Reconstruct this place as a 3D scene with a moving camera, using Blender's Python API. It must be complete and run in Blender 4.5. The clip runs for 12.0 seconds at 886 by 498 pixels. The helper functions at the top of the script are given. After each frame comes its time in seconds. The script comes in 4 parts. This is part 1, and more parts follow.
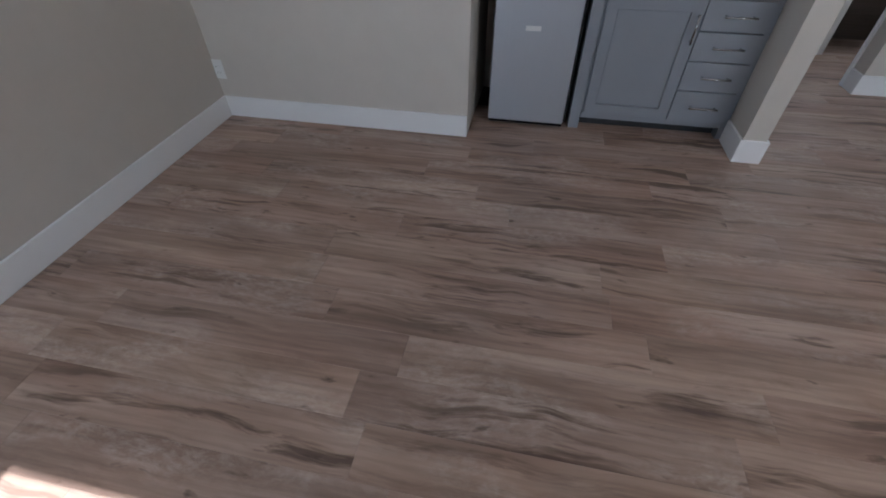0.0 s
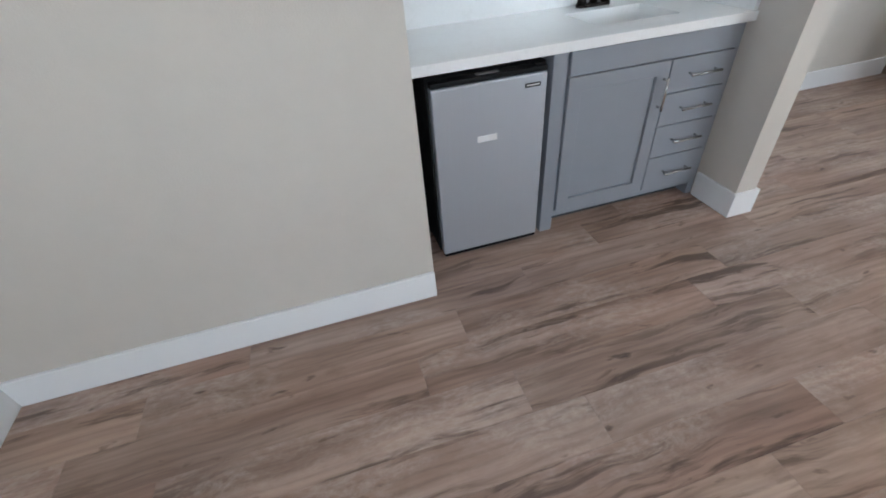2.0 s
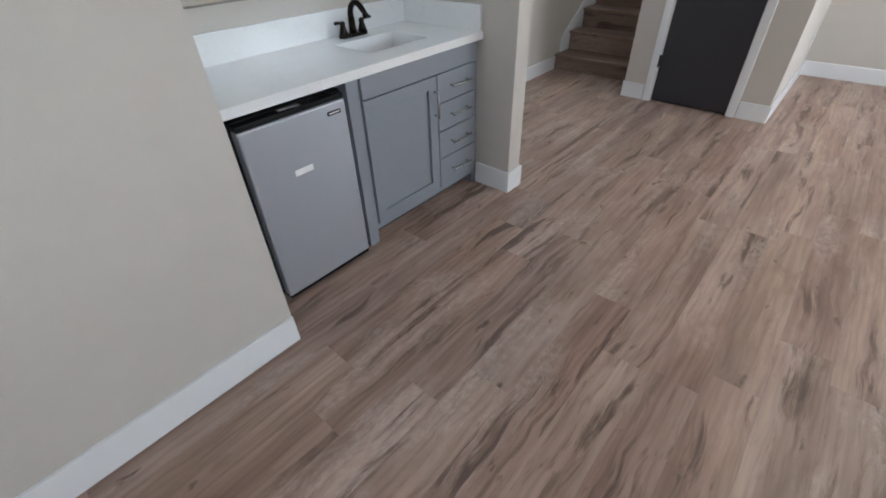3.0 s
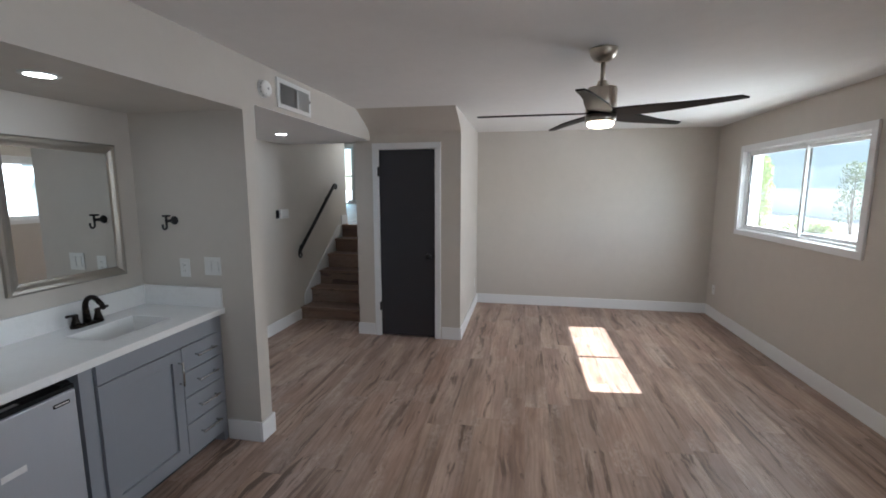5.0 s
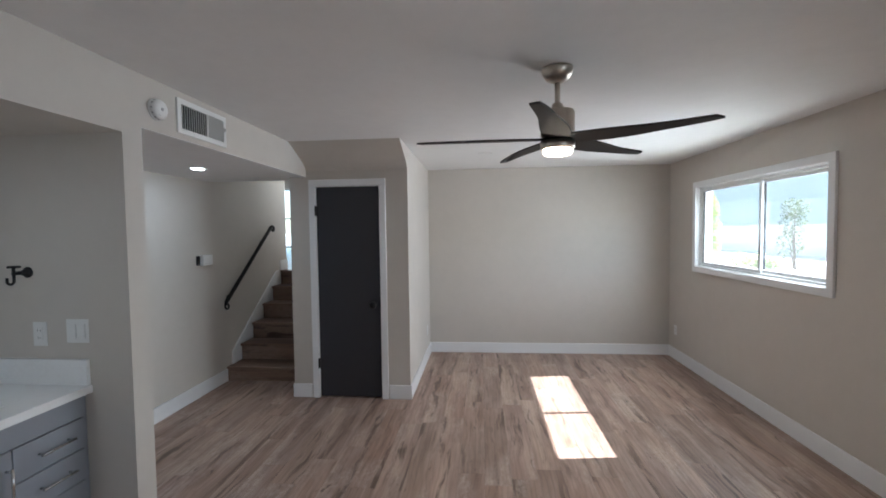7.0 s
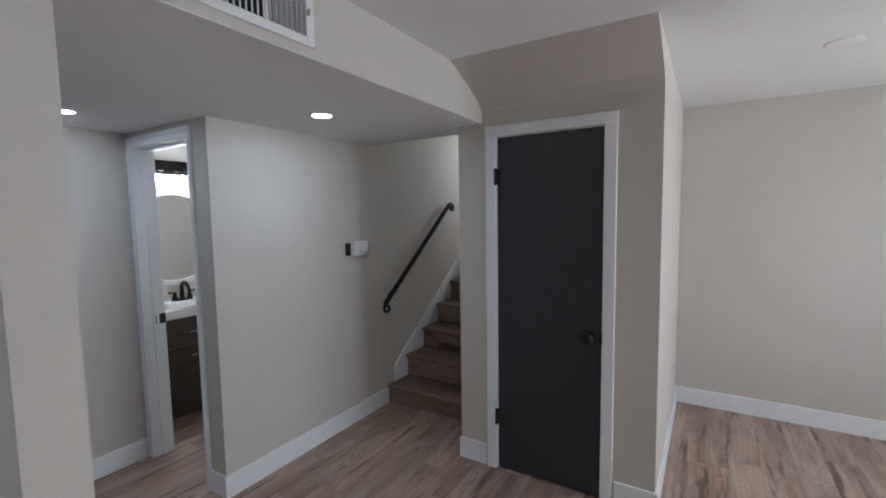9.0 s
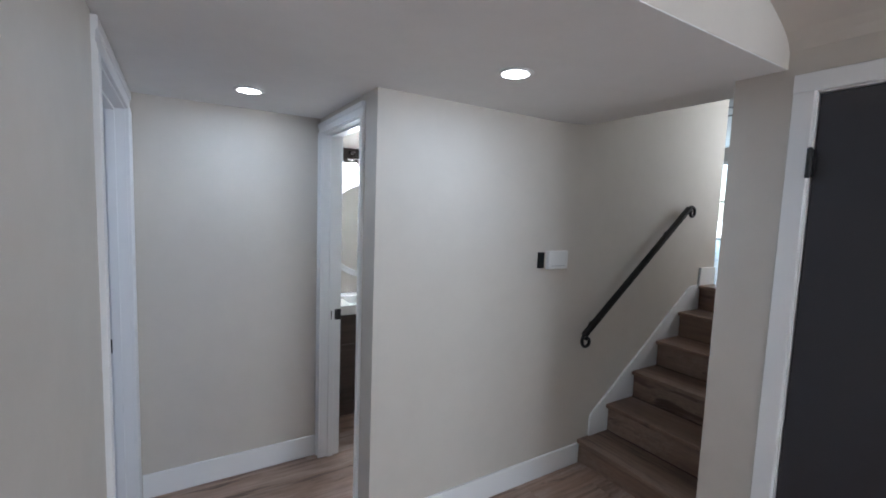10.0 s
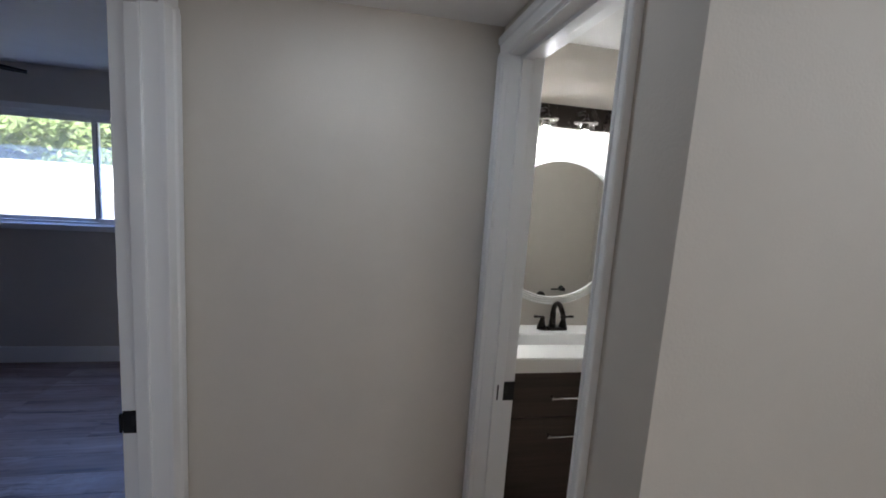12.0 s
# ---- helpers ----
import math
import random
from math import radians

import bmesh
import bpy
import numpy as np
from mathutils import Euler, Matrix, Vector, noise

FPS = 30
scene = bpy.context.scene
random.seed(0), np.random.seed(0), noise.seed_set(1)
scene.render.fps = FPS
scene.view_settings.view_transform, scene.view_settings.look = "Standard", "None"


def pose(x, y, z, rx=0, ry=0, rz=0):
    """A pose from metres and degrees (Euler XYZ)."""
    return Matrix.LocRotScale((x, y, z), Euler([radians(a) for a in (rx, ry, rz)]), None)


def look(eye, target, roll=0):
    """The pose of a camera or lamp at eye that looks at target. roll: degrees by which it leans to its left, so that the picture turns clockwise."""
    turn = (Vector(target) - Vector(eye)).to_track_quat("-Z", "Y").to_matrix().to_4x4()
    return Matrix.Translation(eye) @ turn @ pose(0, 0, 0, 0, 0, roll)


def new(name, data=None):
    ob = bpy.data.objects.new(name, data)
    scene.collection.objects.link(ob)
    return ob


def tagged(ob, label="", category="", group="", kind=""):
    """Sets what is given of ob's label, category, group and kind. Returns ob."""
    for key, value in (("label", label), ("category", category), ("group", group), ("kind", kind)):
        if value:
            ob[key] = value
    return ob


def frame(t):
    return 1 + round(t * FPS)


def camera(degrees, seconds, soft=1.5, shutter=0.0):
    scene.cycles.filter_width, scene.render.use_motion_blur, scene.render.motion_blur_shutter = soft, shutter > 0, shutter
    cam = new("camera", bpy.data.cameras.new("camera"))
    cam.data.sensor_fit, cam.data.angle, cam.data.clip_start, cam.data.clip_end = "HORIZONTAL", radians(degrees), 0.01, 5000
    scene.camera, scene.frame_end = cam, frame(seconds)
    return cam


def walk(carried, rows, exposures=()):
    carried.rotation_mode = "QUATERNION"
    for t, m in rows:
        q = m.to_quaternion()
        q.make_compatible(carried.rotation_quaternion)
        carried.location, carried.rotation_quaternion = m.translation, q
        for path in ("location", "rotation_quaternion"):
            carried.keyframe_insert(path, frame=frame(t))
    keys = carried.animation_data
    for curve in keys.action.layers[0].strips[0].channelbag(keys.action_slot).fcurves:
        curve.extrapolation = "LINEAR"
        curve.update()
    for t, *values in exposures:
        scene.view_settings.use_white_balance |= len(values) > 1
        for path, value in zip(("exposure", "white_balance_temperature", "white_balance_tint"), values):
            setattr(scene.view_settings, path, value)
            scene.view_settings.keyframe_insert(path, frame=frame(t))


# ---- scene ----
cam = camera(91.6, 12.0, 1.8)
PATH = [
    (0, (0.573, 0.356, 1.315), (0.271, 1.783, -0.054), -0.6),
    (0.5, (0.349, 0.676, 1.318), (-0.012, 2.086, -0.053), -2.2),
    (1, (0.196, 0.946, 1.297), (0.062, 2.436, -0.031), -2.2),
    (1.5, (0.044, 1.158, 1.318), (0.197, 2.674, 0.022), -5.8),
    (2, (-0.05, 1.436, 1.328), (0.317, 2.95, 0.074), -5.3),
    (2.5, (-0.162, 1.557, 1.354), (0.69, 2.855, 0.093), -2.4),
    (4.5, (-0.509, 1.115, 1.505), (1.241, 1.693, 0.726), -0.4),
    (5, (-0.606, 1.118, 1.627), (1.341, 1.485, 1.351), -0.0),
    (5.5, (-0.633, 1.138, 1.66), (1.342, 1.416, 1.503), 0.3),
    (6, (-0.592, 1.093, 1.658), (1.4, 1.23, 1.542), -0.4),
    (6.5, (-0.441, 1.083, 1.628), (1.555, 1.184, 1.535), -1.0),
    (8.5, (1.095, 1.355, 1.593), (2.926, 2.149, 1.46), -0.0),
    (9, (1.483, 1.578, 1.598), (3.18, 2.623, 1.434), -0.9),
    (9.5, (1.817, 1.782, 1.596), (3.152, 3.262, 1.43), 1.3),
    (10, (2.06, 2.059, 1.611), (3.108, 3.752, 1.43), 2.1),
    (10.5, (2.194, 2.391, 1.604), (3.033, 4.197, 1.414), 2.7),
    (11, (2.324, 2.67, 1.612), (2.83, 4.591, 1.384), 4.5),
    (11.5, (2.365, 3.021, 1.625), (2.779, 4.958, 1.345), 5.0),
    (12, (2.376, 3.339, 1.61), (2.771, 5.28, 1.333), 3.9),
]
walk(cam, [(t, look(eye, target, roll)) for t, eye, target, roll in PATH], [
    (0, 2.02, 5800, 11), (0.5, 2.57, 5850, 9), (1.0, 2.9, 5780, 7), (1.5, 2.93, 5880, 8), (2.5, 2.9, 5980, 8), (4.5, 2.05, 6100, 11), (5.5, 2.11, 6030, 9), (6.5, 2.16, 5980, 9), (8.5, 1.95, 5890, 11),
    (9.0, 2.17, 5890, 11), (9.5, 2.6, 5840, 11), (10.0, 2.54, 5880, 11), (10.5, 2.45, 5940, 11), (11.0, 2.45, 6300, 12), (11.5, 1.97, 6600, 13), (12, 1.77, 6650, 13)])

# ---------- light ----------
world = bpy.data.worlds.new("sky_world")
scene.world = world
world.use_nodes = True
wn = world.node_tree
sky = wn.nodes.new("ShaderNodeTexSky")
sky.sky_type = "NISHITA"
sky.sun_disc = False
sky.sun_elevation = radians(40)
sky.sun_rotation = radians(180)
wn.links.new(sky.outputs[0], wn.nodes["Background"].inputs[0])
wn.nodes["Background"].inputs[1].default_value = 0.11


def lamp(name, kind, m, energy, color, **props):
    data = bpy.data.lights.new(name, kind)
    data.energy, data.color = energy, color
    if kind == "AREA":
        data.shape, data.size, data.size_y = props["shape"], props["size"], props["size_y"]
        data.spread = radians(props.get("spread", 180))
    elif kind == "SUN":
        data.angle = radians(props["angle"])
    else:
        data.shadow_soft_size = props["radius"]
    ob = new(name, data)
    ob.matrix_world = m
    return ob


lamp("sun", "SUN", look((0.4, -4, 3.36), (0, 0, 0)), 5.0, (1.0, 0.98, 0.96), angle=0.5)
# sky light that enters by the windows
lamp("window_skylight_main", "AREA", pose(3.9, -1.47, 1.61, 58, 0, 0), 6.3, (0.87, 0.94, 1.0), shape="RECTANGLE", size=1.7, size_y=0.8, spread=150)
lamp("window_skylight_west", "AREA", pose(-0.6, -1.47, 1.61, 62, 0, 0), 3.8, (0.76, 0.88, 1.0), shape="RECTANGLE", size=1.0, size_y=0.8, spread=150)
# light off the sunlit ground, upwards through the same windows
lamp("window_ground_light_main", "AREA", pose(3.9, -1.475, 1.61, 104, 0, 0), 2.5, (0.95, 0.97, 1.0), shape="RECTANGLE", size=1.7, size_y=0.8, spread=105)
lamp("window_ground_light_west", "AREA", pose(-0.6, -1.475, 1.61, 120, 0, 0), 2.1, (0.95, 0.97, 1.0), shape="RECTANGLE", size=1.0, size_y=0.8, spread=105)
lamp("window_skylight_bedroom", "AREA", pose(0.335, 7.45, 1.56, -46, 0, 0), 4.6, (0.24, 0.40, 1.0), shape="RECTANGLE", size=1.55, size_y=0.8, spread=130)
lamp("glass_door_skylight", "AREA", pose(14.36, 8.07, 2.1, 90, 0, 90), 13, (0.60, 0.86, 1.0), shape="RECTANGLE", size=1.7, size_y=1.9)
# added fill for the stair wall, through an unseen upper window
lamp("stair_wall_fill_light", "AREA", pose(7.0, 2.79, 2.5, 90, 0, 0), 8.5, (1.0, 0.96, 0.90), shape="RECTANGLE", size=1.55, size_y=1.1)
# recessed ceiling lamps
for name, x, y, z, e in (("recessed_lamp_niche", 0.888, 3.065, 2.078, 0.27), ("recessed_lamp_hall", 3.155, 3.355, 2.123, 0.50), ("recessed_lamp_hall_end", 2.355, 4.305, 2.123, 0.42)):
    lamp(name, "AREA", pose(x, y, z), e, (0.66, 0.83, 1.0), shape="DISK", size=0.12, size_y=0.12)
lamp("fan_lamp", "AREA", pose(2.05, 0.705, 1.935), 0.93, (1.0, 0.82, 0.6), shape="DISK", size=0.15, size_y=0.15)
for x in (3.07, 3.285, 3.50, 3.715):
    lamp("vanity_bulb", "POINT", pose(x, 5.42, 1.89), 0.40, (0.86, 0.95, 1.0), radius=0.03)


# ---------- materials ----------
def material(name):
    m = bpy.data.materials.new(name)
    m.use_nodes = True
    nt = m.node_tree
    return m, nt, nt.nodes["Principled BSDF"]


def node(nt, kind, **values):
    n = nt.nodes.new("ShaderNode" + kind)
    for key, v in values.items():
        setattr(n, key, v)
    return n


def noise_tex(nt, vector, scale, detail=4.0, rough=0.55):
    n = node(nt, "TexNoise")
    n.inputs["Scale"].default_value, n.inputs["Detail"].default_value, n.inputs["Roughness"].default_value = scale, detail, rough
    nt.links.new(vector, n.inputs["Vector"])
    return n.outputs["Fac"]


def ramp(nt, value, stops):
    r = node(nt, "ValToRGB")
    while len(r.color_ramp.elements) < len(stops):
        r.color_ramp.elements.new(0.5)
    for e, (p, c) in zip(r.color_ramp.elements, stops):
        e.position, e.color = p, (*c, 1) if len(c) == 3 else c
    nt.links.new(value, r.inputs[0])
    return r.outputs[0]


def grey(v):
    return (v, v, v)


def mix(nt, kind, fac, a, b):
    n = node(nt, "MixRGB", blend_type=kind)
    for socket, v in zip(n.inputs, (fac, a, b)):
        if isinstance(v, (int, float)):
            socket.default_value = v
        elif isinstance(v, tuple):
            socket.default_value = (*v, 1)
        else:
            nt.links.new(v, socket)
    return n.outputs[0]


def bump(nt, bsdf, height, strength, distance=0.01):
    b = node(nt, "Bump")
    b.inputs["Strength"].default_value, b.inputs["Distance"].default_value = strength, distance
    nt.links.new(height, b.inputs["Height"])
    nt.links.new(b.outputs[0], bsdf.inputs["Normal"])


def painted(name, color, rough=0.6, peel=0.12, spread=0.05, scale=170.0, scuff=0.3):
    """Rolled paint: a fine orange peel, a slow drift in tone and faint scuffs."""
    m, nt, p = material(name)
    pos = node(nt, "NewGeometry").outputs["Position"]
    slow = noise_tex(nt, pos, 1.3, 3)
    fine = noise_tex(nt, pos, scale, 3)
    c = mix(nt, "MIX", slow, tuple(v * (1 - spread) for v in color), tuple(min(1, v * (1 + spread)) for v in color))
    c = mix(nt, "MULTIPLY", scuff, c, ramp(nt, noise_tex(nt, pos, 9, 6, 0.7), ((0.3, grey(0.9)), (0.6, grey(1.0)))))
    nt.links.new(c, p.inputs["Base Color"])
    rr = ramp(nt, noise_tex(nt, pos, 6), ((0.3, grey(max(0, rough - 0.22 * scuff))), (0.7, grey(min(1, rough + 0.22 * scuff)))))
    nt.links.new(rr, p.inputs["Roughness"])
    bump(nt, p, fine, peel, 0.004)
    return m


def plain(name, color, rough=0.4, metal=0.0, scale=60.0, var=0.08, strength=0.03, coat=0.0):
    m, nt, p = material(name)
    pos = node(nt, "TexCoord").outputs["Object"]
    f = noise_tex(nt, pos, scale, 4)
    nt.links.new(mix(nt, "MIX", f, tuple(v * (1 - var) for v in color), tuple(min(1, v * (1 + var)) for v in color)), p.inputs["Base Color"])
    nt.links.new(ramp(nt, noise_tex(nt, pos, scale * 0.3), ((0.3, grey(max(0.02, rough - 0.06))), (0.7, grey(rough + 0.06)))), p.inputs["Roughness"])
    p.inputs["Metallic"].default_value = metal
    p.inputs["Coat Weight"].default_value = coat
    bump(nt, p, f, strength, 0.003)
    return m


def plank_wood(name, island, tone=1.0, axis="x", warm=(1.0, 1.0, 1.0)):
    """Grey-brown oak vinyl: long grain, dark streaks and knots, pale weathered patches; every plank differs."""
    m, nt, p = material(name)
    geo = node(nt, "NewGeometry")
    rnd = geo.outputs["Random Per Island"] if island else node(nt, "ObjectInfo").outputs["Random"]
    shift = node(nt, "CombineXYZ")
    for k, f in enumerate((37.0, 91.0, 53.0)):
        mul = node(nt, "Math", operation="MULTIPLY")
        nt.links.new(rnd, mul.inputs[0])
        mul.inputs[1].default_value = f
        nt.links.new(mul.outputs[0], shift.inputs[k])
    add = node(nt, "VectorMath", operation="ADD")
    nt.links.new(geo.outputs["Position"], add.inputs[0])
    nt.links.new(shift.outputs[0], add.inputs[1])

    def stretched(along, across, warp=0.0):
        mp = node(nt, "Mapping")
        mp.inputs["Scale"].default_value = (along, across, across) if axis == "x" else (across, along, across)
        src = add.outputs[0]
        if warp:
            w = node(nt, "TexNoise")
            w.inputs["Scale"].default_value = 2.2
            nt.links.new(add.outputs[0], w.inputs["Vector"])
            sc = node(nt, "VectorMath", operation="SCALE")
            sc.inputs["Scale"].default_value = warp
            nt.links.new(w.outputs["Color"], sc.inputs[0])
            ad = node(nt, "VectorMath", operation="ADD")
            nt.links.new(src, ad.inputs[0])
            nt.links.new(sc.outputs[0], ad.inputs[1])
            src = ad.outputs[0]
        nt.links.new(src, mp.inputs["Vector"])
        return mp.outputs[0]

    fine = noise_tex(nt, stretched(3.0, 70.0), 1.0, 6, 0.65)
    bands = noise_tex(nt, stretched(0.8, 7.0, 0.10), 1.0, 4, 0.55)
    streak = noise_tex(nt, stretched(1.2, 19.0, 0.12), 1.0, 5, 0.62)
    cluster = noise_tex(nt, stretched(1.0, 3.5), 1.0, 2, 0.5)
    knot = noise_tex(nt, stretched(7.0, 19.0, 0.16), 1.0, 3, 0.55)
    patch = noise_tex(nt, stretched(1.3, 3.6), 1.0, 3, 0.5)
    crackle = noise_tex(nt, stretched(22.0, 46.0, 0.16), 1.0, 5, 0.75)
    rose = noise_tex(nt, stretched(0.9, 2.6), 1.0, 2, 0.5)
    wave = node(nt, "TexWave", wave_type="BANDS", bands_direction="Y" if axis == "x" else "X")
    for key, v in (("Scale", 1.0), ("Distortion", 7.0), ("Detail", 3.0), ("Detail Scale", 1.2), ("Detail Roughness", 0.6)):
        wave.inputs[key].default_value = v
    nt.links.new(stretched(0.9, 9.0, 0.05), wave.inputs["Vector"])
    s = tone
    base = ramp(nt, bands, ((0.28, (0.190 * s, 0.132 * s, 0.105 * s)), (0.42, (0.300 * s, 0.216 * s, 0.175 * s)), (0.57, (0.385 * s, 0.290 * s, 0.240 * s)), (0.74, (0.47 * s, 0.372 * s, 0.315 * s))))
    tint = ramp(nt, rnd, ((0.0, (0.88, 0.83, 0.81)), (0.25, (1.05, 1.01, 0.96)), (0.45, (0.98, 0.90, 0.87)), (0.65, (1.09, 1.04, 0.98)), (0.85, (0.93, 0.90, 0.89)), (1.0, (1.02, 0.96, 0.92))))
    c = mix(nt, "MULTIPLY", 1.0, base, tint)
    c = mix(nt, "MULTIPLY", ramp(nt, rose, ((0.48, grey(0)), (0.66, grey(1)))), c, (0.99, 0.93, 0.90))
    c = mix(nt, "MULTIPLY", 0.4, c, ramp(nt, wave.outputs["Fac"], ((0.0, grey(0.72)), (0.35, grey(0.98)), (1.0, grey(1.06)))))
    c = mix(nt, "MULTIPLY", 0.5, c, ramp(nt, fine, ((0.3, grey(0.70)), (0.62, grey(1.12)))))
    pale = mix(nt, "MULTIPLY", 1.0, ramp(nt, patch, ((0.50, grey(0)), (0.62, grey(1)))), ramp(nt, crackle, ((0.42, grey(0.08)), (0.64, grey(0.48)))))
    c = mix(nt, "MIX", pale, c, (0.58 * s, 0.49 * s, 0.43 * s))
    cloud = mix(nt, "MULTIPLY", 1.0, ramp(nt, noise_tex(nt, stretched(3.2, 8.0, 0.2), 1.0, 5, 0.7), ((0.52, grey(0)), (0.72, grey(0.55)))), ramp(nt, cluster, ((0.40, grey(1)), (0.58, grey(0.15)))))
    c = mix(nt, "MIX", cloud, c, (0.175 * s, 0.105 * s, 0.072 * s))
    shade = mix(nt, "MULTIPLY", 1.0, ramp(nt, streak, ((0.52, grey(0)), (0.63, grey(0.92)))), ramp(nt, cluster, ((0.44, grey(0.22)), (0.58, grey(1)))))
    c = mix(nt, "MIX", shade, c, (0.100 * s, 0.062 * s, 0.046 * s))
    c = mix(nt, "MIX", ramp(nt, knot, ((0.67, grey(0)), (0.77, grey(0.85)))), c, (0.06 * s, 0.037 * s, 0.028 * s))
    c = mix(nt, "MULTIPLY", 1.0, c, warm)
    nt.links.new(c, p.inputs["Base Color"])
    nt.links.new(ramp(nt, fine, ((0.3, grey(0.5)), (0.7, grey(0.38)))), p.inputs["Roughness"])
    bump(nt, p, fine, 0.12, 0.002)
    return m


def glass(name, color=(0.95, 0.985, 0.98), haze=0.0):
    """Thin glass: clear, glossy at a slant, with a translucent film that imitates glare haze."""
    m, nt, p = material(name)
    for n in list(nt.nodes):
        if n.type == "BSDF_PRINCIPLED":
            nt.nodes.remove(n)
    out = nt.nodes["Material Output"]
    t = node(nt, "BsdfTransparent")
    t.inputs[0].default_value = (*color, 1)
    g = node(nt, "BsdfGlossy")
    g.inputs["Roughness"].default_value = 0.02
    mixer = node(nt, "MixShader")
    lw = node(nt, "LayerWeight")
    pw = node(nt, "Math", operation="POWER")
    pw.inputs[1].default_value = 5.0
    nt.links.new(lw.outputs["Facing"], pw.inputs[0])
    ma = node(nt, "Math", operation="MULTIPLY_ADD")
    ma.inputs[1].default_value, ma.inputs[2].default_value = 0.9, 0.035
    nt.links.new(pw.outputs[0], ma.inputs[0])
    nt.links.new(ma.outputs[0], mixer.inputs[0])
    film = node(nt, "BsdfTranslucent")
    film.inputs[0].default_value = (0.8, 0.8, 0.78, 1)
    hazy = node(nt, "MixShader")
    hazy.inputs[0].default_value = haze
    nt.links.new(t.outputs[0], hazy.inputs[1])
    nt.links.new(film.outputs[0], hazy.inputs[2])
    nt.links.new(hazy.outputs[0], mixer.inputs[1])
    nt.links.new(g.outputs[0], mixer.inputs[2])
    nt.links.new(mixer.outputs[0], out.inputs["Surface"])
    return m


def glowing(name, color, strength):
    m, nt, p = material(name)
    p.inputs["Base Color"].default_value = (*color, 1)
    p.inputs["Emission Color"].default_value = (*color, 1)
    p.inputs["Emission Strength"].default_value = strength
    return m


def quartz():
    m, nt, p = material("white_quartz")
    pos = node(nt, "NewGeometry").outputs["Position"]
    vein = ramp(nt, noise_tex(nt, pos, 3.5, 8, 0.7), ((0.48, grey(0)), (0.5, grey(0.18)), (0.52, grey(0))))
    c = mix(nt, "MIX", vein, (0.86, 0.86, 0.85), (0.68, 0.66, 0.64))
    c = mix(nt, "MULTIPLY", 0.12, c, ramp(nt, noise_tex(nt, pos, 90, 3), ((0.35, grey(0.85)), (0.55, grey(1)))))
    nt.links.new(c, p.inputs["Base Color"])
    p.inputs["Roughness"].default_value = 0.16
    return m


def brushed(name, color, axis=2, rough=0.3, metal=1.0):
    """Brushed metal, the brush marks across the given axis."""
    m, nt, p = material(name)
    mp = node(nt, "Mapping")
    sc = [260.0, 260.0, 260.0]
    sc[axis] = 3.0
    mp.inputs["Scale"].default_value = sc
    nt.links.new(node(nt, "TexCoord").outputs["Object"], mp.inputs["Vector"])
    f = noise_tex(nt, mp.outputs[0], 1.0, 3)
    nt.links.new(mix(nt, "MIX", f, tuple(v * 0.95 for v in color), tuple(min(1, v * 1.04) for v in color)), p.inputs["Base Color"])
    nt.links.new(ramp(nt, f, ((0.3, grey(rough - 0.03)), (0.7, grey(rough + 0.04)))), p.inputs["Roughness"])
    p.inputs["Metallic"].default_value = metal
    bump(nt, p, f, 0.05, 0.001)
    return m


def stained(name, color, axis, rough=0.45):
    """Stained or limed wood grain along an axis."""
    m, nt, p = material(name)
    mp = node(nt, "Mapping")
    sc = [55.0, 55.0, 55.0]
    sc[axis] = 2.5
    mp.inputs["Scale"].default_value = sc
    nt.links.new(node(nt, "TexCoord").outputs["Object"], mp.inputs["Vector"])
    f = noise_tex(nt, mp.outputs[0], 1.0, 6, 0.65)
    nt.links.new(ramp(nt, f, ((0.25, tuple(v * 0.55 for v in color)), (0.5, color), (0.75, tuple(min(1, v * 1.35) for v in color)))), p.inputs["Base Color"])
    p.inputs["Roughness"].default_value = rough
    bump(nt, p, f, 0.15, 0.002)
    return m


def foliage(name, color):
    """Thin leaves: some light goes through; every leaf has its own tone."""
    m, nt, p = material(name)
    r = node(nt, "NewGeometry").outputs["Random Per Island"]
    tone = ramp(nt, r, ((0.0, tuple(v * 0.75 for v in color)), (0.5, color), (1.0, tuple(v * 1.3 for v in color))))
    nt.links.new(tone, p.inputs["Base Color"])
    p.inputs["Roughness"].default_value = 0.5
    t = node(nt, "BsdfTranslucent")
    nt.links.new(mix(nt, "MULTIPLY", 1.0, tone, (1.4, 1.35, 0.8)), t.inputs["Color"])
    mixer = node(nt, "MixShader")
    mixer.inputs[0].default_value = 0.45
    nt.links.new(p.outputs[0], mixer.inputs[1])
    nt.links.new(t.outputs[0], mixer.inputs[2])
    nt.links.new(mixer.outputs[0], nt.nodes["Material Output"].inputs["Surface"])
    return m


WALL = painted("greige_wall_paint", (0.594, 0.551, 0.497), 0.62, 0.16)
CEIL = painted("white_ceiling_paint", (0.84, 0.832, 0.82), 0.75, 0.22, scale=120)
TRIM = painted("white_trim_enamel", (0.83, 0.835, 0.84), 0.32, 0.03, 0.02, scuff=0.08)
STUCCO = painted("pale_stucco", (0.68, 0.71, 0.66), 0.9, 0.6, 0.06, scale=60)
WHITE_STUCCO = painted("white_stucco", (0.80, 0.79, 0.77), 0.85, 0.5, 0.04, scale=60)
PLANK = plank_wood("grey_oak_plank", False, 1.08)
# the same oak a sixth darker, for bedroom, bathroom and upper room
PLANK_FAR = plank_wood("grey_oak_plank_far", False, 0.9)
# the same oak again, much darker and slightly warmer, for treads and risers
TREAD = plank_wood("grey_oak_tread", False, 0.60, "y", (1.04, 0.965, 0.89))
SUBFLOOR = plain("dark_joint", (0.05, 0.035, 0.028), 0.8)
